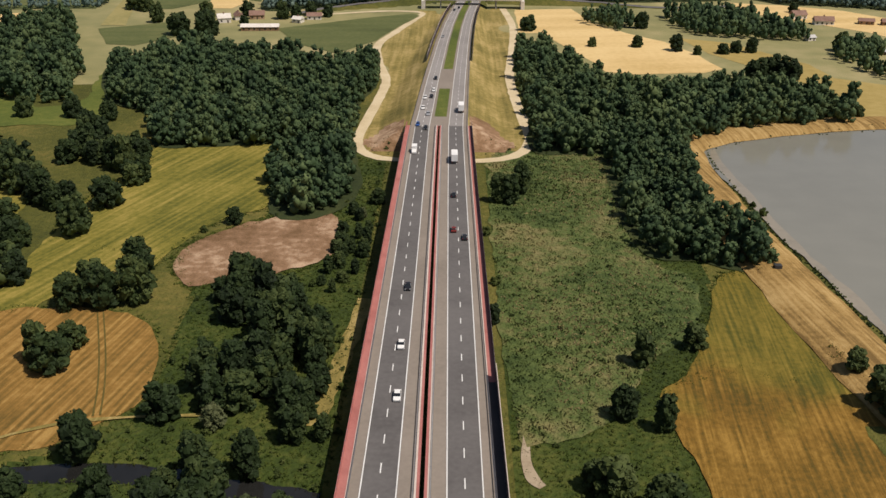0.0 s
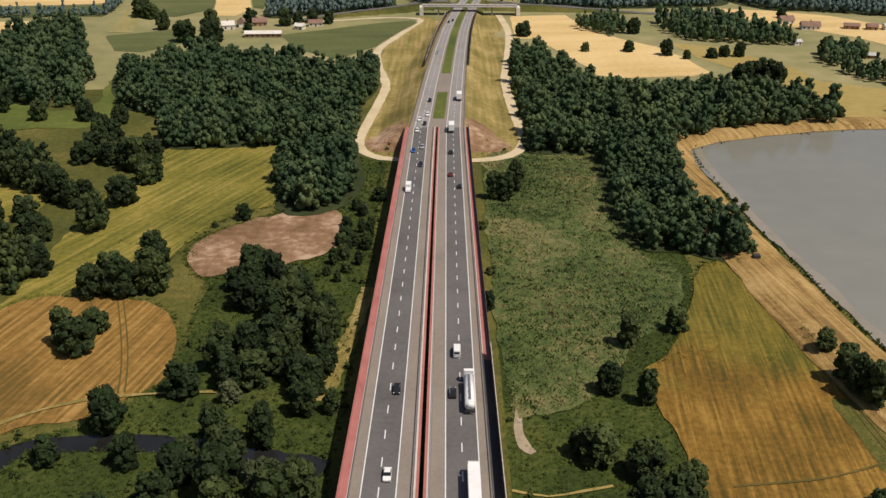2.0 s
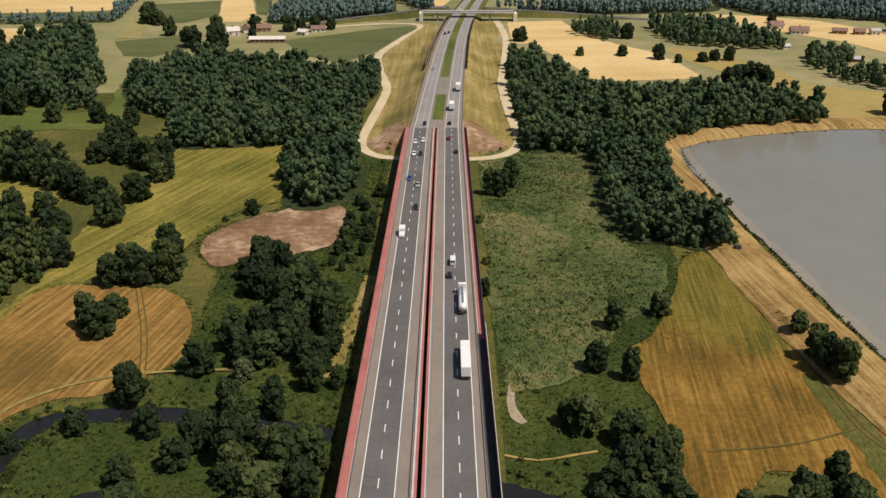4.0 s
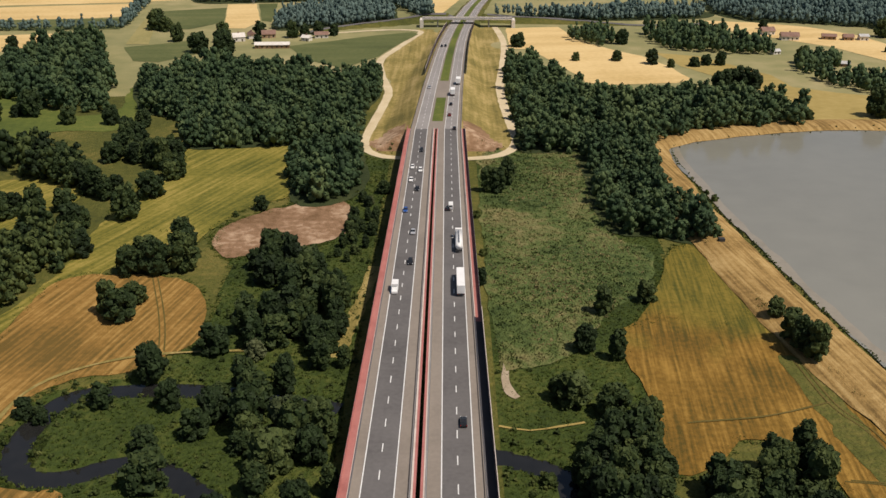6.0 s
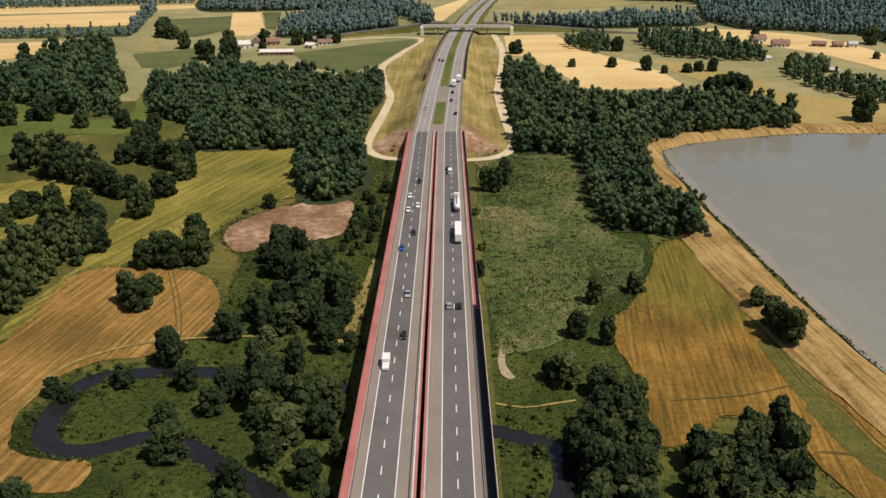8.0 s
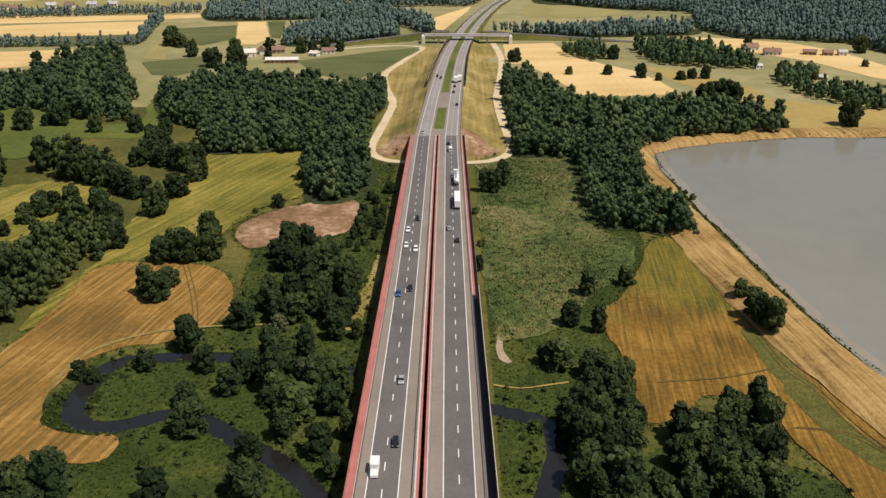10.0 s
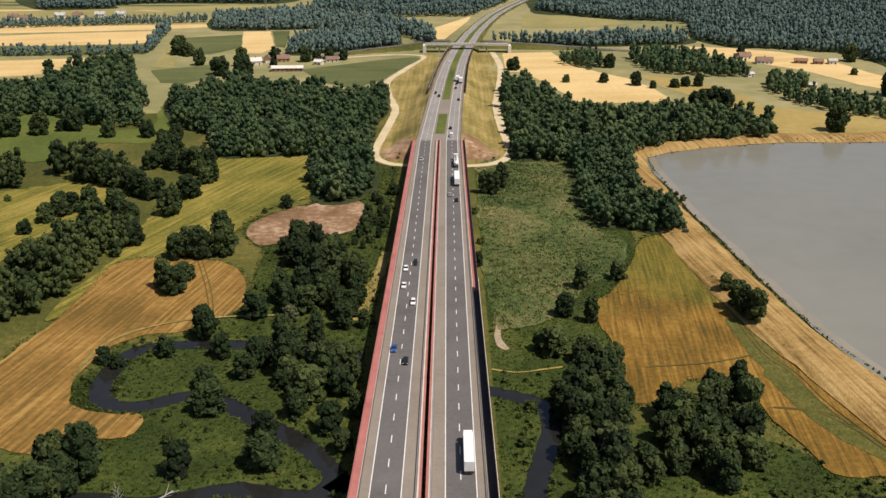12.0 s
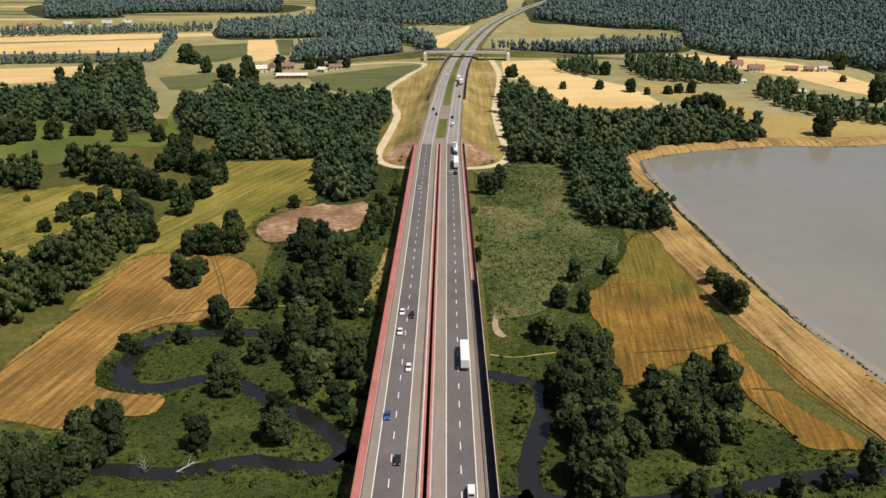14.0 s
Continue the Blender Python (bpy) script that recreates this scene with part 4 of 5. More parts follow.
def dry(places):
    """Leaves out what would stand in water, on the road or in a mown field."""
    keep = np.ones(len(places), bool)
    for line in RIVERS:
        keep &= away(line, places[:, 0], places[:, 1])[0] > 3.0
    for key in ("stubble_west", "stubble_east", "meadow_east", "meadow_west", "pond", "bare_soil"):
        keep &= ~inside(FIELDS[key], places[:, 0], places[:, 1])
    for line in (west, east):
        keep &= away(line, places[:, 0], places[:, 1])[0] > 4.0
    keep &= np.abs(places[:, 0]) > 20.5
    return places[keep]


bank = np.concatenate([strip_places(line, 11.0, 700, rng, 3.0) for line in RIVERS[:2]])
bank = dry(bank[(bank[:, 1] > 160) & (bank[:, 1] < 340)])
bank = bank[rng.uniform(0, 1, len(bank)) < 0.45]
stand("bank_scrub", bank, rng.uniform(0.9, 2.6, len(bank)), SHRUBS, MAT["shrub"], "low green scrub and tall weeds along the river", "scrub", rng, 0.9)
WILD = [(-20, 160), (-20, 520), (-45, 520), (-62, 440), (-75, 380), (-70, 312), (-84, 290), (-107, 280), (-113, 245), (-98, 232), (-104, 216), (-122, 165)]
x, y = scatter(WILD, 4.2, rng)
wild = dry(np.stack([x, y], -1))
wild = wild[rng.uniform(0, 1, len(wild)) < 0.30]
stand("valley_scrub", wild, rng.uniform(0.8, 3.0, len(wild)) ** 1.0, SHRUBS, MAT["shrub"], "patchy low scrub in rough valley grass", "scrub", rng, 0.9)
MARSH_EAST = [(20, 160), (20, 520), (78, 522), (95, 430), (80, 330), (60, 270), (50, 200), (60, 160)]
x, y = scatter(MARSH_EAST, 3.4, rng)
wild = dry(np.stack([x, y], -1))
wild = wild[rng.uniform(0, 1, len(wild)) < np.where(inside(FIELDS["reed_marsh"], wild[:, 0], wild[:, 1]), 0.03, 0.18)]
stand("marsh_scrub", wild, rng.uniform(0.7, 2.3, len(wild)), SHRUBS, MAT["shrub"], "low willow scrub and weeds in the marsh", "scrub", rng, 0.8)


def tuft(blades):
    """Leaning leaf blades of a clump of weeds, one metre wide."""
    v, f = [], []
    for k in range(blades):
        a, r = rng.uniform(0, 6.283), 0.5 * math.sqrt(rng.uniform(0, 1))
        p, lean = np.array([r * math.cos(a), r * math.sin(a), 0]), np.array([rng.normal() * 0.25, rng.normal() * 0.25, rng.uniform(0.35, 0.8)])
        side = np.array([math.sin(a * 3), math.cos(a * 3), 0]) * 0.17
        n = len(v)
        v += [p - side, p + side, p + lean + side * 0.6, p + lean - side * 0.6]
        f.append((n, n + 1, n + 2, n + 3))
    return np.array(v), np.zeros((0, 3), int), np.array(f)


for outline in (WILD, MARSH_EAST, [(50, 160), (50, 222), (75, 240), (100, 224), (128, 198), (160, 180), (160, 160)], [(-95, 160), (-95, 262), (-112, 262), (-118, 215), (-150, 205), (-150, 160)]):
    draped("lush_grass", outline, MAT["lush"], 0.04, "lush green grass of the wet valley floor", "grass")
TUFTS = [tuft(9) for _ in range(4)]
REEDS = [tuft(7) for _ in range(3)]


def carpet(name, outline, spacing, sizes, templates, material, label, category, tall):
    x, y = scatter(outline, spacing, rng)
    p = dry(np.stack([x, y], -1))
    if material != "reed":
        p = p[~inside(FIELDS["reed_marsh"], p[:, 0], p[:, 1])]
    stand(name, p, rng.uniform(*sizes, len(p)), templates, MAT[material], label, category, rng, tall)


carpet("weeds", WILD, 1.5, (0.5, 1.2), TUFTS, "weeds", "lush tall weeds and grass of the valley floor", "weeds", 0.7)
carpet("weeds", MARSH_EAST, 1.6, (0.5, 1.2), TUFTS, "weeds", "lush tall weeds and grass of the valley floor", "weeds", 0.7)
SOUTH_EAST = [(60, 160), (52, 215), (75, 235), (100, 222), (125, 196), (150, 180), (150, 160)]
x, y = scatter(SOUTH_EAST, 3.4, rng)
wild = dry(np.stack([x, y], -1))
wild = wild[rng.uniform(0, 1, len(wild)) < 0.35]
stand("valley_scrub", wild, rng.uniform(0.8, 2.4, len(wild)), SHRUBS, MAT["shrub"], "patchy low scrub in rough valley grass", "scrub", rng, 0.8)
carpet("weeds", SOUTH_EAST, 1.6, (0.5, 1.2), TUFTS, "weeds", "lush tall weeds and grass of the valley floor", "weeds", 0.7)
# the marsh: green reeds, with dry stalks taking over in loose patches
x, y = scatter(FIELDS["reed_marsh"], 1.55, rng)
p = dry(np.stack([x, y], -1))
share = np.array([0.12 + 0.60 * noise.noise((q[0] * 0.05, q[1] * 0.035, 2.0)) for q in p])
for px, py, rx, ry in ((59, 477, 15, 10), (62, 436, 8, 20), (65, 388, 9, 18), (42, 360, 14, 24), (24, 411, 6, 8), (36, 315, 8, 9)):
    share = share + 0.75 * np.exp(-((p[:, 0] - px) / rx) ** 2 - ((p[:, 1] - py) / ry) ** 2)
dead = rng.uniform(0, 1, len(p)) < share
stand("reeds", p[~dead], rng.uniform(0.9, 1.9, int((~dead).sum())), REEDS, MAT["reed"], "dense grey-green reeds", "reeds", rng, 0.8)
stand("reeds", p[dead], rng.uniform(0.9, 1.8, int(dead.sum())), REEDS, MAT["dry_reed"], "dry straw-coloured reed stalks in the marsh", "reeds", rng, 0.7)
for key in ("stubble_west", "stubble_east", "meadow_east", "meadow_west", "bare_soil"):
    rim = strip_places(smooth_line(FIELDS[key] + FIELDS[key][:1], 6.0), 2.6, 900, rng)
    rim = rim[np.abs(rim[:, 0]) > 20.5]
    stand("field_margin", rim, rng.uniform(0.5, 1.5, len(rim)), TUFTS, MAT["weeds"], "ragged weedy margin of a mown field", "weeds", rng, 0.5)
edge = strip_places(DYKE, 13.5, 900, rng, 10.5)
edge = edge[inside(FIELDS["pond"], edge[:, 0] , edge[:, 1])]
edge = np.concatenate([edge, strip_places(shore - np.array([2.6, 0.0]), 1.0, 420, rng)])
stand("pond_reeds", edge, rng.uniform(0.5, 1.5, len(edge)), SHRUBS, MAT["shrub"], "narrow fringe of reeds at the pond's edge", "reeds", rng, 0.9)

# ---- bridge fittings ----
for side in (-1, 1):
    a, b = sorted((side * 15.55, side * 17.6))
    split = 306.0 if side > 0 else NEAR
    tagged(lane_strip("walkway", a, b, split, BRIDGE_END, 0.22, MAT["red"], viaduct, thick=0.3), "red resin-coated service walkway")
    # along the tall screen the walkway's colour is darkened to paint its shade
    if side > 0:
        tagged(lane_strip("walkway", a, b, NEAR, split, 0.22, MAT["shaded_walkway"], viaduct, thick=0.3), "service walkway darkened with the tall screen's painted shade")
    a, b = sorted((side * 15.3, side * 15.55))
    lane_strip("kerb", a, b, NEAR, BRIDGE_END, 0.24, MAT["kerb"], viaduct, thick=0.4)
    a, b = sorted((side * 0.5, side * 1.15))
    ob = lane_strip("median_walkway", a, b, NEAR, BRIDGE_END, 0.22, MAT["red"], viaduct, thick=0.3)
    a, b = sorted((side * 1.15, side * 1.6))
    lane_strip("kerb", a, b, NEAR, BRIDGE_END, 0.24, MAT["kerb"], viaduct, thick=0.4)
    a, b = sorted((side * 17.5, side * 17.75))
    lane_strip("edge_beam", a, b, NEAR, BRIDGE_END, 0.3, MAT["concrete"], viaduct, thick=1.2)


def guard_rail(x, y0, y1, label):
    root = tagged(new("guard_rail"), label, "guard rail", "motorway guard rails")
    lane_strip("rail_beam", x - 0.05, x + 0.05, y0, y1, 0.85, MAT["steel"], root, thick=0.32)
    v, f = [], []
    for y in np.arange(y0 + 1, y1 - 1, 4.0):
        n = len(v)
        for dx, dy in ((-0.05, -0.05), (0.05, -0.05), (0.05, 0.05), (-0.05, 0.05)):
            p = road_point(x, y)
            v += [(p[0] + dx, p[1] + dy, p[2] - 0.05), (p[0] + dx, p[1] + dy, p[2] + 0.8)]
        f += [(n + 2 * k, n + (2 * k + 2) % 8, n + (2 * k + 3) % 8, n + 2 * k + 1) for k in range(4)]
    tagged(mesh_object("rail_posts", v, f, MAT["steel"], root), kind="stuff")


for x in (-15.05, -1.85, 1.85, 15.05):
    guard_rail(x, -200, BRIDGE_END, "galvanised steel guard rail along the viaduct")
for x in (-15.2, 15.2):
    guard_rail(x, BRIDGE_END, 860, "galvanised steel guard rail on the embankment")


def screen(name, x, y0, y1, height, material, label, length=4.0, cap=None):
    """A noise screen of posts and panels beside the road."""
    root = tagged(new(name), label, "noise screen", kind="structure")
    panel = post = None
    for y in np.arange(y0, y1, length):
        w, p = float(width_at(y)), road_point(x, y, 0.2)
        tilt = math.atan2(float(centre_at(y + length) - centre_at(y)) + x * float(width_at(y + length) - width_at(y)), length)
        drop = math.atan2(float(level_at(y + length) - level_at(y)), length)
        m = Matrix.Translation(p) @ Euler((drop, 0, -tilt)).to_matrix().to_4x4()
        if panel is None:
            bm = box_bm(-0.06, 0.06, 0.08, length, 0, height, 0.02)
            for z in np.arange(0.5, height, 0.5):
                bmesh.ops.create_cube(bm, size=1.0, matrix=Matrix.LocRotScale((0, length / 2, z), None, (0.17, length - 0.2, 0.05)))
            panel = part("panel", bm, material, root)
            post = part("post", box_bm(-0.1, 0.1, -0.08, 0.08, -0.2, height + 0.1, 0.02), MAT["steel"], root)
            top = part("cap", box_bm(-0.09, 0.09, 0.06, length + 0.02, height, height + 0.09, 0.02), cap, root) if cap else None
            for ob in filter(None, (panel, post, top)):
                ob.matrix_basis = m
        else:
            for ob in filter(None, (panel, post, top)):
                c = new(ob.name.split(".")[0], ob.data)
                c.parent, c.matrix_basis = root, m
    return root


screen("noise_screen", 17.45, 60, 306, 4.0, MAT["screen"], "tall dark maroon noise screen with a pale top rail", cap=MAT["kerb"])
screen("noise_screen", 17.45, 306, BRIDGE_END, 1.9, MAT["screen"], "low dark maroon screen along the viaduct")
screen("noise_screen", -17.45, 60, BRIDGE_END, 1.2, MAT["red"], "low red parapet screen along the viaduct")
screen("noise_screen", -17.2, 655, 850, 3.2, MAT["screen"], "dark noise screen beside the motorway", 5.0, cap=MAT["kerb"])
screen("noise_screen", 17.2, 655, 850, 3.2, MAT["screen"], "dark noise screen beside the motorway", 5.0)

# median grass beyond the bridge, with a paved crossing
for y0, y1 in ((536, 588), (632, FAR)):
    tagged(lane_strip("median_grass", -3.4, 3.4, y0, y1, 0.06, MAT["pasture"]), "grass strip between the carriageways", "median")
tagged(lane_strip("median_crossing", -1.9, 1.9, BRIDGE_END, 640, 0.02, MAT["shoulder"]), "paved crossing in the motorway median", "road")

# bare slopes beside the abutments
for side in (-1, 1):
    cone = [(side * 14, 509), (side * 14, 540), (side * 24, 545), (side * 36, 520), (side * 30, 509)]
    draped("abutment_slope", cone, MAT["soil"], 0.36, "bare brown slope beside the bridge abutment", "slope")

# ---- overpass ----
overpass = tagged(new("overpass"), "pale concrete road overpass across the motorway", "overpass", kind="structure")
OY = 866.0
part("deck", box_bm(-16, 60, OY - 5, OY + 5, 6.4, 6.9, 0.08), MAT["plaster"], overpass)
for s in (-5, 5):
    part("parapet", box_bm(-16, 60, OY + s - 0.2, OY + s + 0.2, 6.9, 7.5, 0.05), MAT["plaster"], overpass)
part("carriageway", box_bm(-16, 60, OY - 4.2, OY + 4.2, 6.9, 6.95), MAT["asphalt"], overpass)
for x in (-3, 19, 40):
    for s in (-3, 3):
        part("pier", box_bm(x - 0.5, x + 0.5, OY + s - 0.5, OY + s + 0.5, 0, 6.45, 0.1), MAT["concrete"], overpass)
for x0, x1 in ((-18, -15), (59, 62)):
    part("abutment", box_bm(x0, x1, OY - 6, OY + 6, -0.5, 6.5, 0.2), MAT["plaster"], overpass)
ribbon("side_road", RAMP, 3.6, 0.25, MAT["asphalt"], "grey asphalt side road on a low embankment", "road", 0.05)


# ---- farms ----
def house(x, y, turn, long, deep, eaves, ridge, wall, roof, label, rows=1, category="house"):
    root = tagged(new("house" if category == "house" else "shed"), label, category, "farm buildings")
    long, deep, eaves, ridge = 0.75 * long, 0.75 * deep, 0.72 * eaves, 0.72 * ridge
    part("wall", box_bm(-long / 2, long / 2, -deep / 2, deep / 2, -0.3, eaves), wall, root)
    bm = bmesh.new()
    l, d = long / 2 + 0.5, deep / 2 + 0.5
    v = [bm.verts.new(p) for p in ((-l, -d, eaves - 0.1), (l, -d, eaves - 0.1), (l, d, eaves - 0.1), (-l, d, eaves - 0.1), (-l, 0, ridge), (l, 0, ridge))]
    for f in ((0, 1, 5, 4), (2, 3, 4, 5), (0, 4, 3), (1, 2, 5), (3, 2, 1, 0)):
        bm.faces.new([v[i] for i in f])
    roof_ob = part("roof", bm, roof, root)
    if category == "house":
        part("chimney", box_bm(-0.4, 0.4, -0.4, 0.4, ridge - 1.0, ridge + 0.9, 0.05), MAT["roof_red"], roof_ob)
    n = max(2, int(long / 3.2))
    for s in (-1, 1):
        for k in range(n):
            cx = -long / 2 + (k + 0.5) * long / n
            if s == -1 and k == n // 2:
                part("door", box_bm(cx - 0.5, cx + 0.5, s * deep / 2 - 0.06, s * deep / 2 + 0.06, 0, 2.05), MAT["bark"], root)
            else:
                part("window", box_bm(cx - 0.6, cx + 0.6, s * deep / 2 - 0.05, s * deep / 2 + 0.05, 1.0, 2.3), MAT["dark_glass"], root)
    root.location, root.rotation_euler = (x, y, ground_at(x, y)), (0, 0, radians(turn))
    return root


house(-127, 773, 4, 34, 9, 4.2, 6.6, MAT["soil"], MAT["plaster"], "long low barn with a pale sheet roof", category="barn")
house(-158, 800, 20, 12, 9, 5, 9, MAT["plaster"], MAT["plaster"], "pale rendered farmhouse with a light roof")
house(-150, 812, -70, 12, 8, 4.5, 8, MAT["plaster"], MAT["roof_red"], "farmhouse with a weathered red tile roof")
house(-137, 815, 10, 14, 9, 4.5, 8.5, MAT["soil"], MAT["roof_red"], "brick barn with a weathered red roof", category="barn")
house(-105, 802, -20, 9, 8, 4, 6.5, MAT["plaster"], MAT["plaster"], "small white house by the field")
house(-95, 815, 8, 14, 8, 4, 7, MAT["plaster"], MAT["roof_red"], "low farm building with a red roof", category="barn")
house(265, 834, 10, 14, 10, 5, 9, MAT["plaster"], MAT["roof_red"], "farmhouse with a red-brown tile roof")
house(276, 812, -4, 18, 10, 4.5, 8.5, MAT["plaster"], MAT["roof_red"], "long farmhouse with a brownish tile roof")
house(308, 814, -14, 14, 8, 4, 6.5, MAT["soil"], MAT["roof_red"], "brown wooden farm shed", category="shed")
house(322, 811, -8, 10, 8, 4, 7, MAT["soil"], MAT["roof_red"], "brown wooden farm shed", category="shed")
house(334, 811, -4, 9, 9, 5, 7, MAT["plaster"], MAT["roof_grey"], "white farm shed with a sheet roof", category="shed")
house(271, 722, -12, 14, 7, 3.5, 5.5, MAT["plaster"], MAT["roof_grey"], "low sheds with pale sheet roofs among trees", category="shed")
house(280, 714, -12, 14, 7, 3.5, 5.5, MAT["soil"], MAT["roof_grey"], "low sheds with pale sheet roofs among trees", category="shed")
house(247, 755, 20, 8, 6, 3.5, 5.5, MAT["plaster"], MAT["roof_grey"], "small pale shed by a hedge", category="shed")
house(-262, 752, 24, 20, 12, 8, 12, MAT["roof_grey"], MAT["roof_grey"], "large grey-roofed house among trees")
for x, y, turn, red in ((-433, 1084, 8, 0), (-414, 1086, -10, 1), (-391, 1093, 5, 0), (-463, 1061, 12, 1), (-369, 1098, -6, 0), (-480, 1070, 3, 1)):
    house(x, y, turn, 14, 9, 5, 9, MAT["plaster"], MAT["roof_red" if red else "roof_grey"], "far village house with a pitched roof")

# ---- lattice mast ----
mast = tagged(new("radio_mast"), "slender grey lattice mast above the forest", "mast")
bm = bmesh.new()
for k in range(3):
    a = k * 2.094
    bmesh.ops.create_cone(bm, cap_ends=True, segments=5, radius1=0.22, radius2=0.16, depth=34, matrix=Matrix.Translation((0.9 * math.cos(a), 0.9 * math.sin(a), 17)))
part("legs", bm, MAT["steel"], mast)
for z in range(2, 34, 3):
    bm = bmesh.new()
    bmesh.ops.create_cone(bm, cap_ends=True, segments=3, radius1=1.0, radius2=1.0, depth=0.25)
    part("brace", bm, MAT["steel"], mast).location = (0, 0, z)
mast.location = (-182, 987, 0)

# ---- fallen tree and concrete slabs at the river ----
fallen = tagged(new("fallen_tree"), "bleached dead tree fallen into the river", "dead tree")
bm = bmesh.new()
for a, b, r0, r1 in (((0, 0, -0.8), (5, 3.4, 0.8), 0.24, 0.12), ((2.2, 1.5, -0.1), (5.5, 0.6, 1.6), 0.11, 0.04), ((3.2, 2.2, 0.2), (3.6, 5.2, 1.9), 0.10, 0.03), ((0.8, 0.6, -0.5), (3.2, -1.6, 0.6), 0.11, 0.04), ((4, 2.7, 0.5), (7.4, 3.4, 1.2), 0.09, 0.03)):
    a, b = Vector(a), Vector(b)
    bmesh.ops.create_cone(bm, cap_ends=True, segments=6, radius1=r0, radius2=r1, depth=(b - a).length, matrix=Matrix.Translation((a + b) / 2) @ (b - a).to_track_quat("Z", "Y").to_matrix().to_4x4())
part("branches", bm, MAT["dead_wood"], fallen)
fallen.location = (-70, 195, -0.3)
bare = tagged(new("bare_tree"), "leafless grey dead tree on the river bank", "dead tree")
bm = bmesh.new()
for k in range(16):
    t = k / 15
    a = Vector((0.15 * math.sin(5 * t), 0.1 * t, 1.2 + 4.2 * t))
    c = a + Vector((1.9 * (1.1 - 0.6 * t) * math.cos(2.4 * k), 1.9 * (1.1 - 0.6 * t) * math.sin(2.4 * k), 1.6 + 0.5 * math.sin(k)))
    bmesh.ops.create_cone(bm, cap_ends=True, segments=5, radius1=0.06, radius2=0.015, depth=(c - a).length, matrix=Matrix.Translation((a + c) / 2) @ (c - a).to_track_quat("Z", "Y").to_matrix().to_4x4())
part("branches", bm, MAT["dead_wood"], bare)
bm = bmesh.new()
bmesh.ops.create_cone(bm, cap_ends=True, segments=7, radius1=0.2, radius2=0.06, depth=6.0, matrix=Matrix.Translation((0, 0, 2.8)))
part("trunk", bm, MAT["bark"], bare)
bare.location = (-78, 194.5, ground_at(-78, 194.5))
for k in range(5):
    slab = part("concrete_slab", box_bm(-0.8, 0.8, -1.1, 1.1, 0, 0.4, 0.06), MAT["kerb"], None)
    slab.location, slab.rotation_euler = (114.5 + 2.6 * k, 198.5 + 0.35 * k, ground_at(114.5 + 2.6 * k, 198.5) + 0.02), (0.03, 0.02 * k, 0.1 * k)
    tagged(slab, "pale concrete slab lying on the river bank", "slab", "slabs on the bank")
sluice = tagged(part("sluice_box", box_bm(-1.2, 1.2, -1.0, 1.0, 0, 1.7, 0.08), MAT["chassis"], None), "dark sluice housing at the foot of the dyke", "sluice")
sluice.location = (111, 389, ground_at(111, 389) - 0.1)


# ---- vehicles ----
def profile(name, points, wide, material, parent, taper=0.0, z_taper=0.0, label=""):
    """A body from its side outline (y, z), as wide as given, drawn in towards the top."""
    top = max(p[1] for p in points)
    low = min(p[1] for p in points)
    bm = bmesh.new()
    rings = []
    for s in (-1, -0.86, 0.86, 1):
        ring = []
        for y, z in points:
            k = (z - low) / max(top - low, 1e-6)
            inset = 0.0 if abs(s) < 0.9 else 0.06
            cy = sum(p[0] for p in points) / len(points)
            ring.append(bm.verts.new((s * (wide / 2) * (1 - taper * k), y + (cy - y) * inset * 0.5, z - inset * 0.6 * k)))
        rings.append(ring)
    n = len(points)
    for a, b in zip(rings, rings[1:]):
        for i in range(n):
            bm.faces.new((a[i], a[(i + 1) % n], b[(i + 1) % n], b[i]))
    bm.faces.new(rings[0][::-1])
    bm.faces.new(rings[-1])
    bmesh.ops.recalc_face_normals(bm, faces=bm.faces[:])
    return part(name, bm, material, parent, label)


def wheel(parent, x, y, radius=0.32, wide=0.22):
    bm = bmesh.new()
    bmesh.ops.create_cone(bm, cap_ends=True, segments=14, radius1=radius, radius2=radius, depth=wide, matrix=Euler((0, radians(90), 0)).to_matrix().to_4x4())
    tyre = part("wheel", bm, MAT["tyre"], parent)
    tyre.location = (x, y, radius)
    bm = bmesh.new()
    bmesh.ops.create_cone(bm, cap_ends=True, segments=10, radius1=radius * 0.6, radius2=radius * 0.6, depth=wide + 0.03, matrix=Euler((0, radians(90), 0)).to_matrix().to_4x4())
    part("rim", bm, MAT["rim"], tyre)


def lamps(root, wide, front, rear, z):
    for s in (-1, 1):
        part("headlight", box_bm(s * wide * 0.38 - 0.16, s * wide * 0.38 + 0.16, front - 0.14, front + 0.02, z - 0.07, z + 0.07, 0.02), MAT["lamp_clear"], root)
        part("tail_light", box_bm(s * wide * 0.41 - 0.12, s * wide * 0.41 + 0.12, rear - 0.02, rear + 0.12, z + 0.05, z + 0.25, 0.02), MAT["lamp_red"], root)


def car(paint, label, estate=False):
    root = tagged(new("car"), label, "car", "traffic on the motorway")
    profile("body", [(-2.15, 0.32), (-2.2, 0.62), (-2.1, 0.93), (-1.2, 0.98), (0.85, 0.96), (1.9, 0.78), (2.15, 0.60), (2.12, 0.30)], 1.80, MAT[paint], root, 0.06)
    back = -1.95 if estate else -1.55
    profile("windows", [(back, 0.95), (back + 0.35, 1.36), (0.25, 1.36), (1.0, 0.94)], 1.66, MAT["dark_glass"], root, 0.16)
    profile("roof", [(back + 0.30, 1.36), (back + 0.42, 1.44), (-0.1, 1.45), (0.28, 1.37)], 1.36, MAT[paint], root, 0.05)
    lamps(root, 1.8, 2.14, -2.18, 0.65)
    for y in (-1.35, 1.35):
        for x in (-0.80, 0.80):
            wheel(root, x, y)
    return root


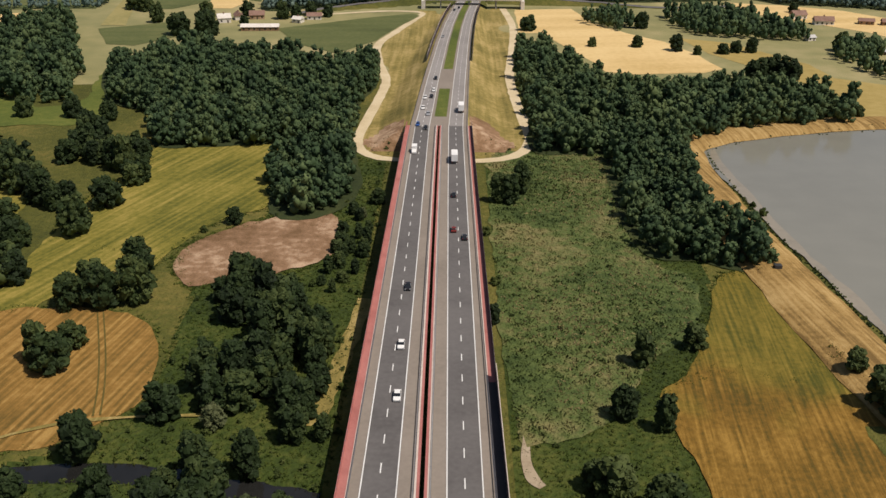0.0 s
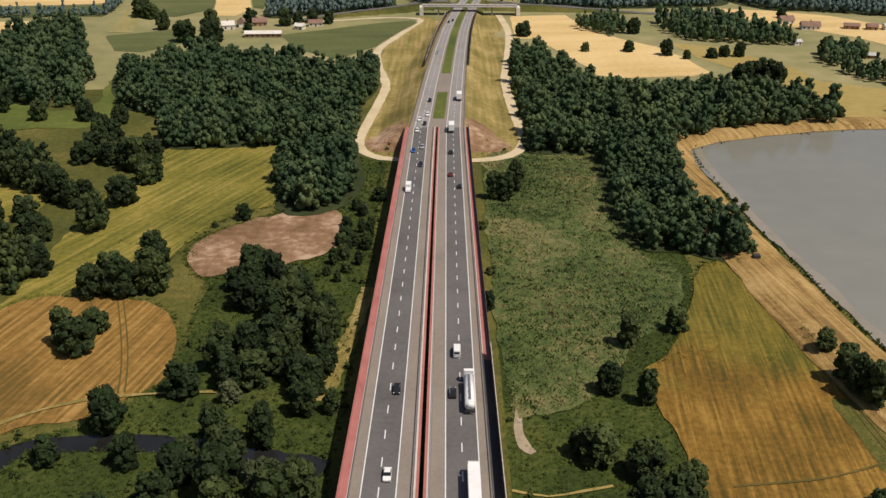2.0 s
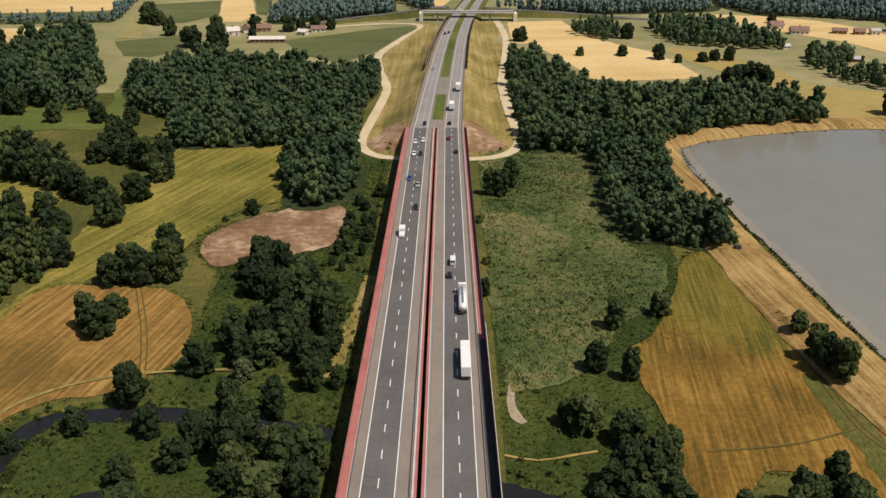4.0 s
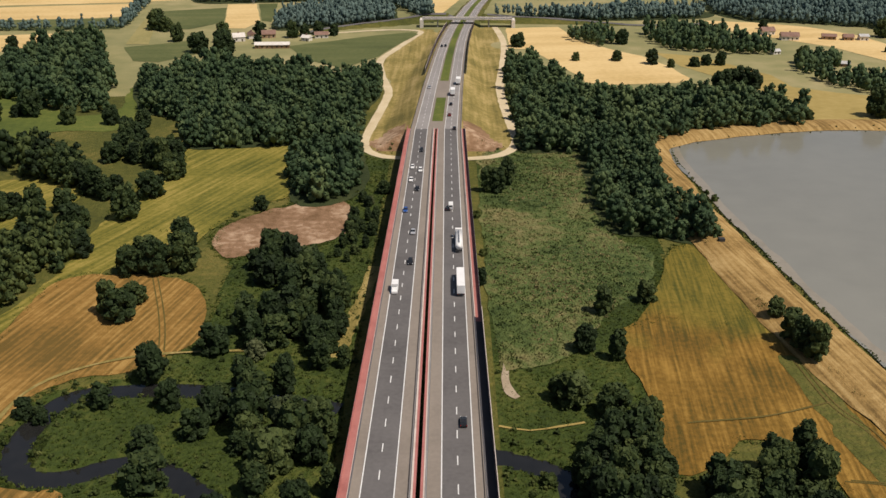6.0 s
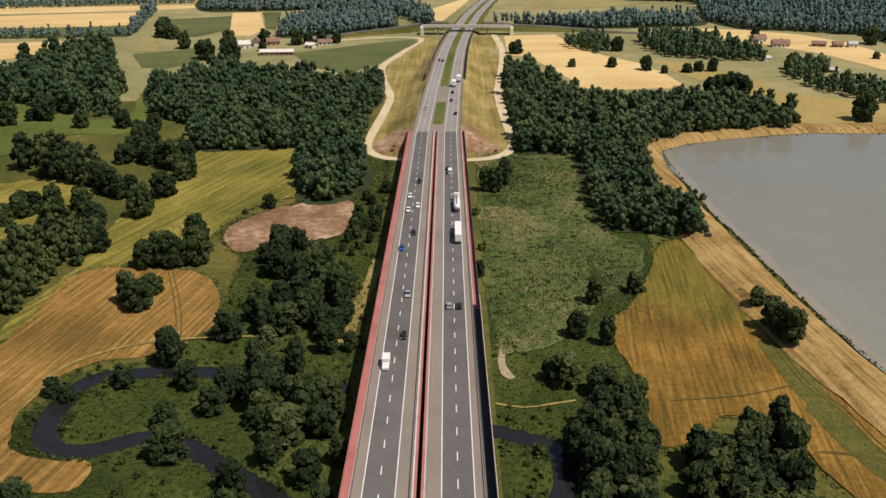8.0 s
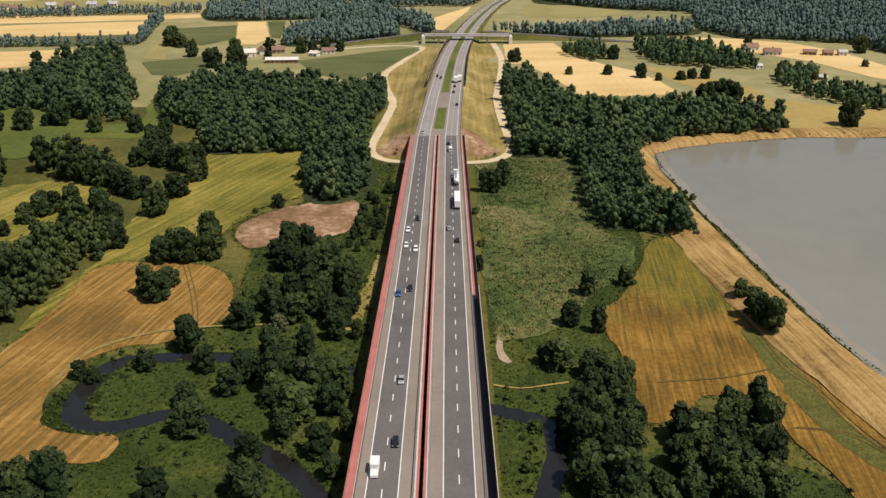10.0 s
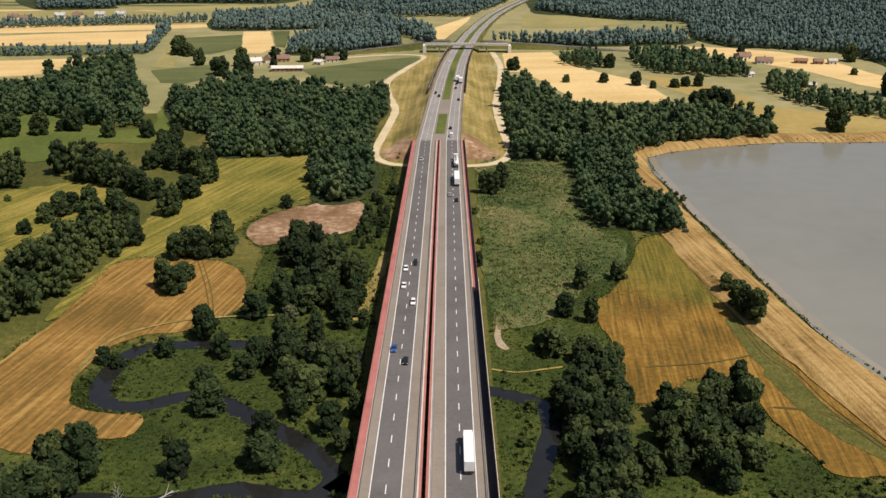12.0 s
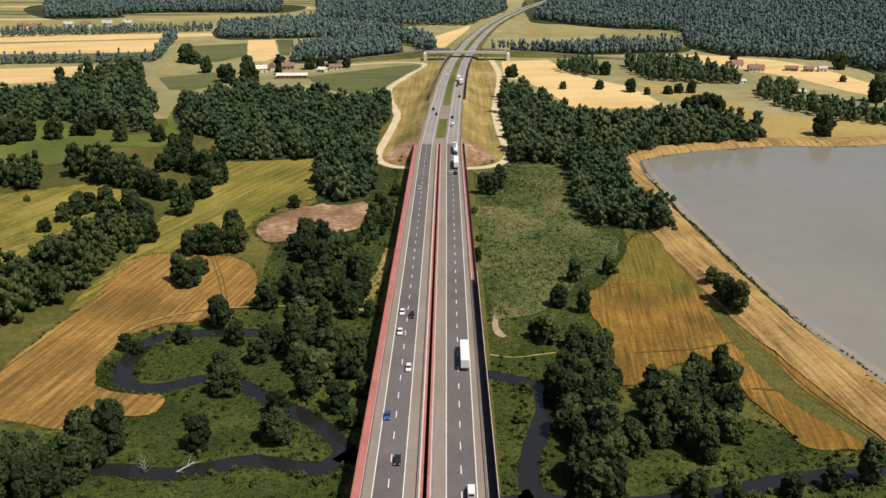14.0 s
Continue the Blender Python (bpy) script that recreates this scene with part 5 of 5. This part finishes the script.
def van(paint, label, box=False):
    root = tagged(new("van"), label, "van", "traffic on the motorway")
    if box:
        profile("cab", [(1.0, 0.35), (1.0, 1.95), (1.5, 2.0), (2.2, 1.25), (2.9, 1.0), (2.95, 0.35)], 1.95, MAT[paint], root, 0.08)
        part("cargo_box", box_bm(-1.05, 1.05, -2.9, 0.95, 0.6, 2.75, 0.05), MAT["tarp"], root)
        part("chassis", box_bm(-0.9, 0.9, -2.8, 1.2, 0.35, 0.6), MAT["chassis"], root)
    else:
        profile("body", [(-2.7, 0.35), (-2.75, 1.2), (-2.6, 2.2), (1.1, 2.25), (2.0, 1.3), (2.7, 1.05), (2.75, 0.35)], 1.95, MAT[paint], root, 0.12)
    profile("windscreen", [(1.18, 2.02), (1.32, 2.1), (2.08, 1.35), (1.95, 1.22)], 1.62, MAT["dark_glass"], root, 0.04)
    part("rear_window", box_bm(-0.7, 0.7, -2.93 if box else -2.76, -2.85 if box else -2.6, 1.3, 1.9, 0.02), MAT["dark_glass"], root)
    lamps(root, 1.9, 2.8, -2.9 if box else -2.74, 0.75)
    for y in (-1.7, 1.85):
        for x in (-0.86, 0.86):
            wheel(root, x, y, 0.36, 0.24)
    return root


def truck(kind, label, long=13.6):
    """A tractor unit with a box or tank trailer; the nose is at long / 2 + 1.6."""
    root = tagged(new("truck"), label, "truck", "traffic on the motorway")
    nose = 8.2
    rear = nose - 16.4 if long > 10 else nose - long
    profile("cab", [(nose - 2.2, 0.9), (nose - 2.2, 3.5), (nose - 1.6, 3.75), (nose - 0.25, 3.0), (nose, 1.6), (nose, 0.5), (nose - 0.3, 0.45)], 2.48, MAT["white_car"], root, 0.06)
    profile("windscreen", [(nose - 0.34, 2.85), (nose - 0.22, 2.95), (nose + 0.03, 1.75), (nose - 0.1, 1.65)], 2.2, MAT["dark_glass"], root)
    part("chassis", box_bm(-0.5, 0.5, rear + 0.2, nose - 0.8, 0.7, 1.15), MAT["chassis"], root)
    if kind == "tank":
        bm = bmesh.new()
        bmesh.ops.create_cone(bm, cap_ends=True, segments=24, radius1=1.22, radius2=1.22, depth=nose - 3.2 - rear, matrix=Matrix.Translation((0, (rear + nose - 3.2) / 2, 2.35)) @ Euler((radians(90), 0, 0)).to_matrix().to_4x4())
        bmesh.ops.bevel(bm, geom=[e for e in bm.edges if abs(e.verts[0].co.y - e.verts[1].co.y) < 1e-4], offset=0.3, segments=3, affect="EDGES")
        part("tank", bm, MAT["tarp"], root, "white cylindrical tank", True)
        part("catwalk", box_bm(-0.3, 0.3, rear + 1.0, nose - 4.0, 3.52, 3.62), MAT["steel"], root)
        for k in range(4):
            bm = bmesh.new()
            bmesh.ops.create_cone(bm, cap_ends=True, segments=12, radius1=0.33, radius2=0.3, depth=0.3, matrix=Matrix.Translation((0, rear + 2 + 2.6 * k, 3.65)))
            part("hatch", bm, MAT["steel"], root)
        part("bumper", box_bm(-1.2, 1.2, rear - 0.1, rear + 0.15, 0.6, 1.1), MAT["chassis"], root)
    else:
        front = nose - 2.75
        part("trailer_box", box_bm(-1.27, 1.27, rear, front, 1.15, 4.0, 0.05), MAT["tarp"], root, "white tarpaulin trailer box")
        for s in (-1, 1):
            part("rear_door", box_bm(min(s * 0.04, s * 1.2), max(s * 0.04, s * 1.2), rear - 0.05, rear + 0.01, 1.25, 3.9, 0.01), MAT["tarp"], root)
            part("side_skirt", box_bm(s * 1.24 - 0.03, s * 1.24 + 0.03, rear + 4.5, front - 3.0, 0.5, 1.15), MAT["chassis"], root)
        part("bumper", box_bm(-1.2, 1.2, rear - 0.02, rear + 0.12, 0.5, 0.85), MAT["chassis"], root)
    lamps(root, 2.4, nose, rear, 0.8)
    rows = (rear + 1.4, rear + 2.7, rear + 4.0, nose - 5.0, nose - 1.4) if long > 10 else (rear + 1.8, nose - 1.4)
    for y in rows:
        for x in (-1.05, 1.05):
            wheel(root, x, y, 0.5, 0.34)
    return root


# lane place, then distance along the road at 0 s and speed, or (seconds, distance) pairs
TRAFFIC = [
    (car("black_car", "black hatchback driving on the viaduct"), -7.2, 162.5, -40.7),
    (car("white_car", "white saloon car driving on the viaduct"), -7.4, 120.1, -39.4),
    (car("white_car", "white saloon car driving on the viaduct"), -7.0, 90.8, -37.5),
    (van("white_car", "white box van in the slow lane", True), -11.2, 337.7, -35.3),
    (car("black_car", "black estate car driving on the viaduct", True), -6.9, 388.0, -39.0),
    (car("silver_car", "silver-grey saloon car driving on the viaduct"), -7.1, 424.7, -39.15),
    (car("blue_car", "bright blue hatchback in the slow lane"), -11.4, 397.2, -29.4),
    (car("black_car", "black saloon car driving on the viaduct"), -7.3, 476.5, -36.8),
    (car("white_car", "white estate car driving on the viaduct", True), -6.7, 497.7, -34.3),
    (car("white_car", "white hatchback in the slow lane"), -10.8, 441.8, -28.2),
    (car("white_car", "white hatchback in the slow lane"), -10.9, 472.9, -29.1),
    (car("black_car", "black estate car driving on the viaduct", True), -7.2, 541.4, -34.2),
    (car("silver_car", "silver car far along the motorway"), -10.4, 766.0, -36.2),
    (car("black_car", "dark car far along the motorway"), -10.6, 1018.8, -33.0),
    (car("black_car", "dark car far along the motorway"), -6.8, 1046.2, -37.0),
    (car("white_car", "white car far along the motorway"), -8.0, 1342.4, -36.0),
    (van("white_car", "white panel van overtaking"), 8.3, 41.9, 30.7),
    (truck("tank", "white tanker truck in the slow lane"), 11.1, 29.8, 24.35),
    (truck("box", "white articulated truck with a tarpaulin trailer"), 11.2, -14.0, 24.1),
    (car("black_car", "dark hatchback in the fast lane"), 7.0, 7.0, 36.1),
    (car("black_car", "dark car in the slow lane"), 11.2, 210.7, 30.8),
    (car("red_car", "dark red car in the fast lane"), 7.3, 219.4, 36.5),
    (car("black_car", "dark car in the fast lane"), 7.5, 264.0, 35.6),
    (truck("box", "short white box truck", 9.0), 8.0, 316.5, 32.8),
    (truck("box", "short white box truck", 9.0), 11.3, 430.4, 22.2),
    (car("silver_car", "silver saloon car in the fast lane"), 7.2, [(0, -308.9), (6.1, 3.7), (8.0, 101.0), (9.2, 154.0), (10.5, 203.0), (12.5, 258.0), (14.0, 299.0)], 0),
    (car("black_car", "dark saloon car in the slow lane"), 10.6, -163.1, 33.0),
    (truck("box", "white articulated truck with a tarpaulin trailer"), 11.0, -302.4, 23.4),
    (van("white_car", "white panel van in the slow lane"), 11.2, -473.6, 30.0),
]


# ---- motion ----
def drive(thing, lane, start, speed):
    rows = []
    for k in range(29):
        t = 0.5 * k
        u = start + speed * t if not isinstance(start, list) else float(np.interp(t, [p[0] for p in start], [p[1] for p in start]))
        y = float(along(u))
        p = road_point(lane, y, 0.01)
        q, b = road_point(lane, y + 2.0), road_point(lane, y - 2.0)
        way = Vector(q) - Vector(b)
        if lane < 0:
            way = -way
        turn = math.degrees(math.atan2(-way.x, way.y))
        climb = math.degrees(math.atan2(way.z, math.hypot(way.x, way.y)))
        rows.append((t, pose(*p, climb, 0, turn)))
    walk(thing, rows)


def motions():
    for thing, lane, start, speed in TRAFFIC:
        drive(thing, lane, start, speed)


motions()
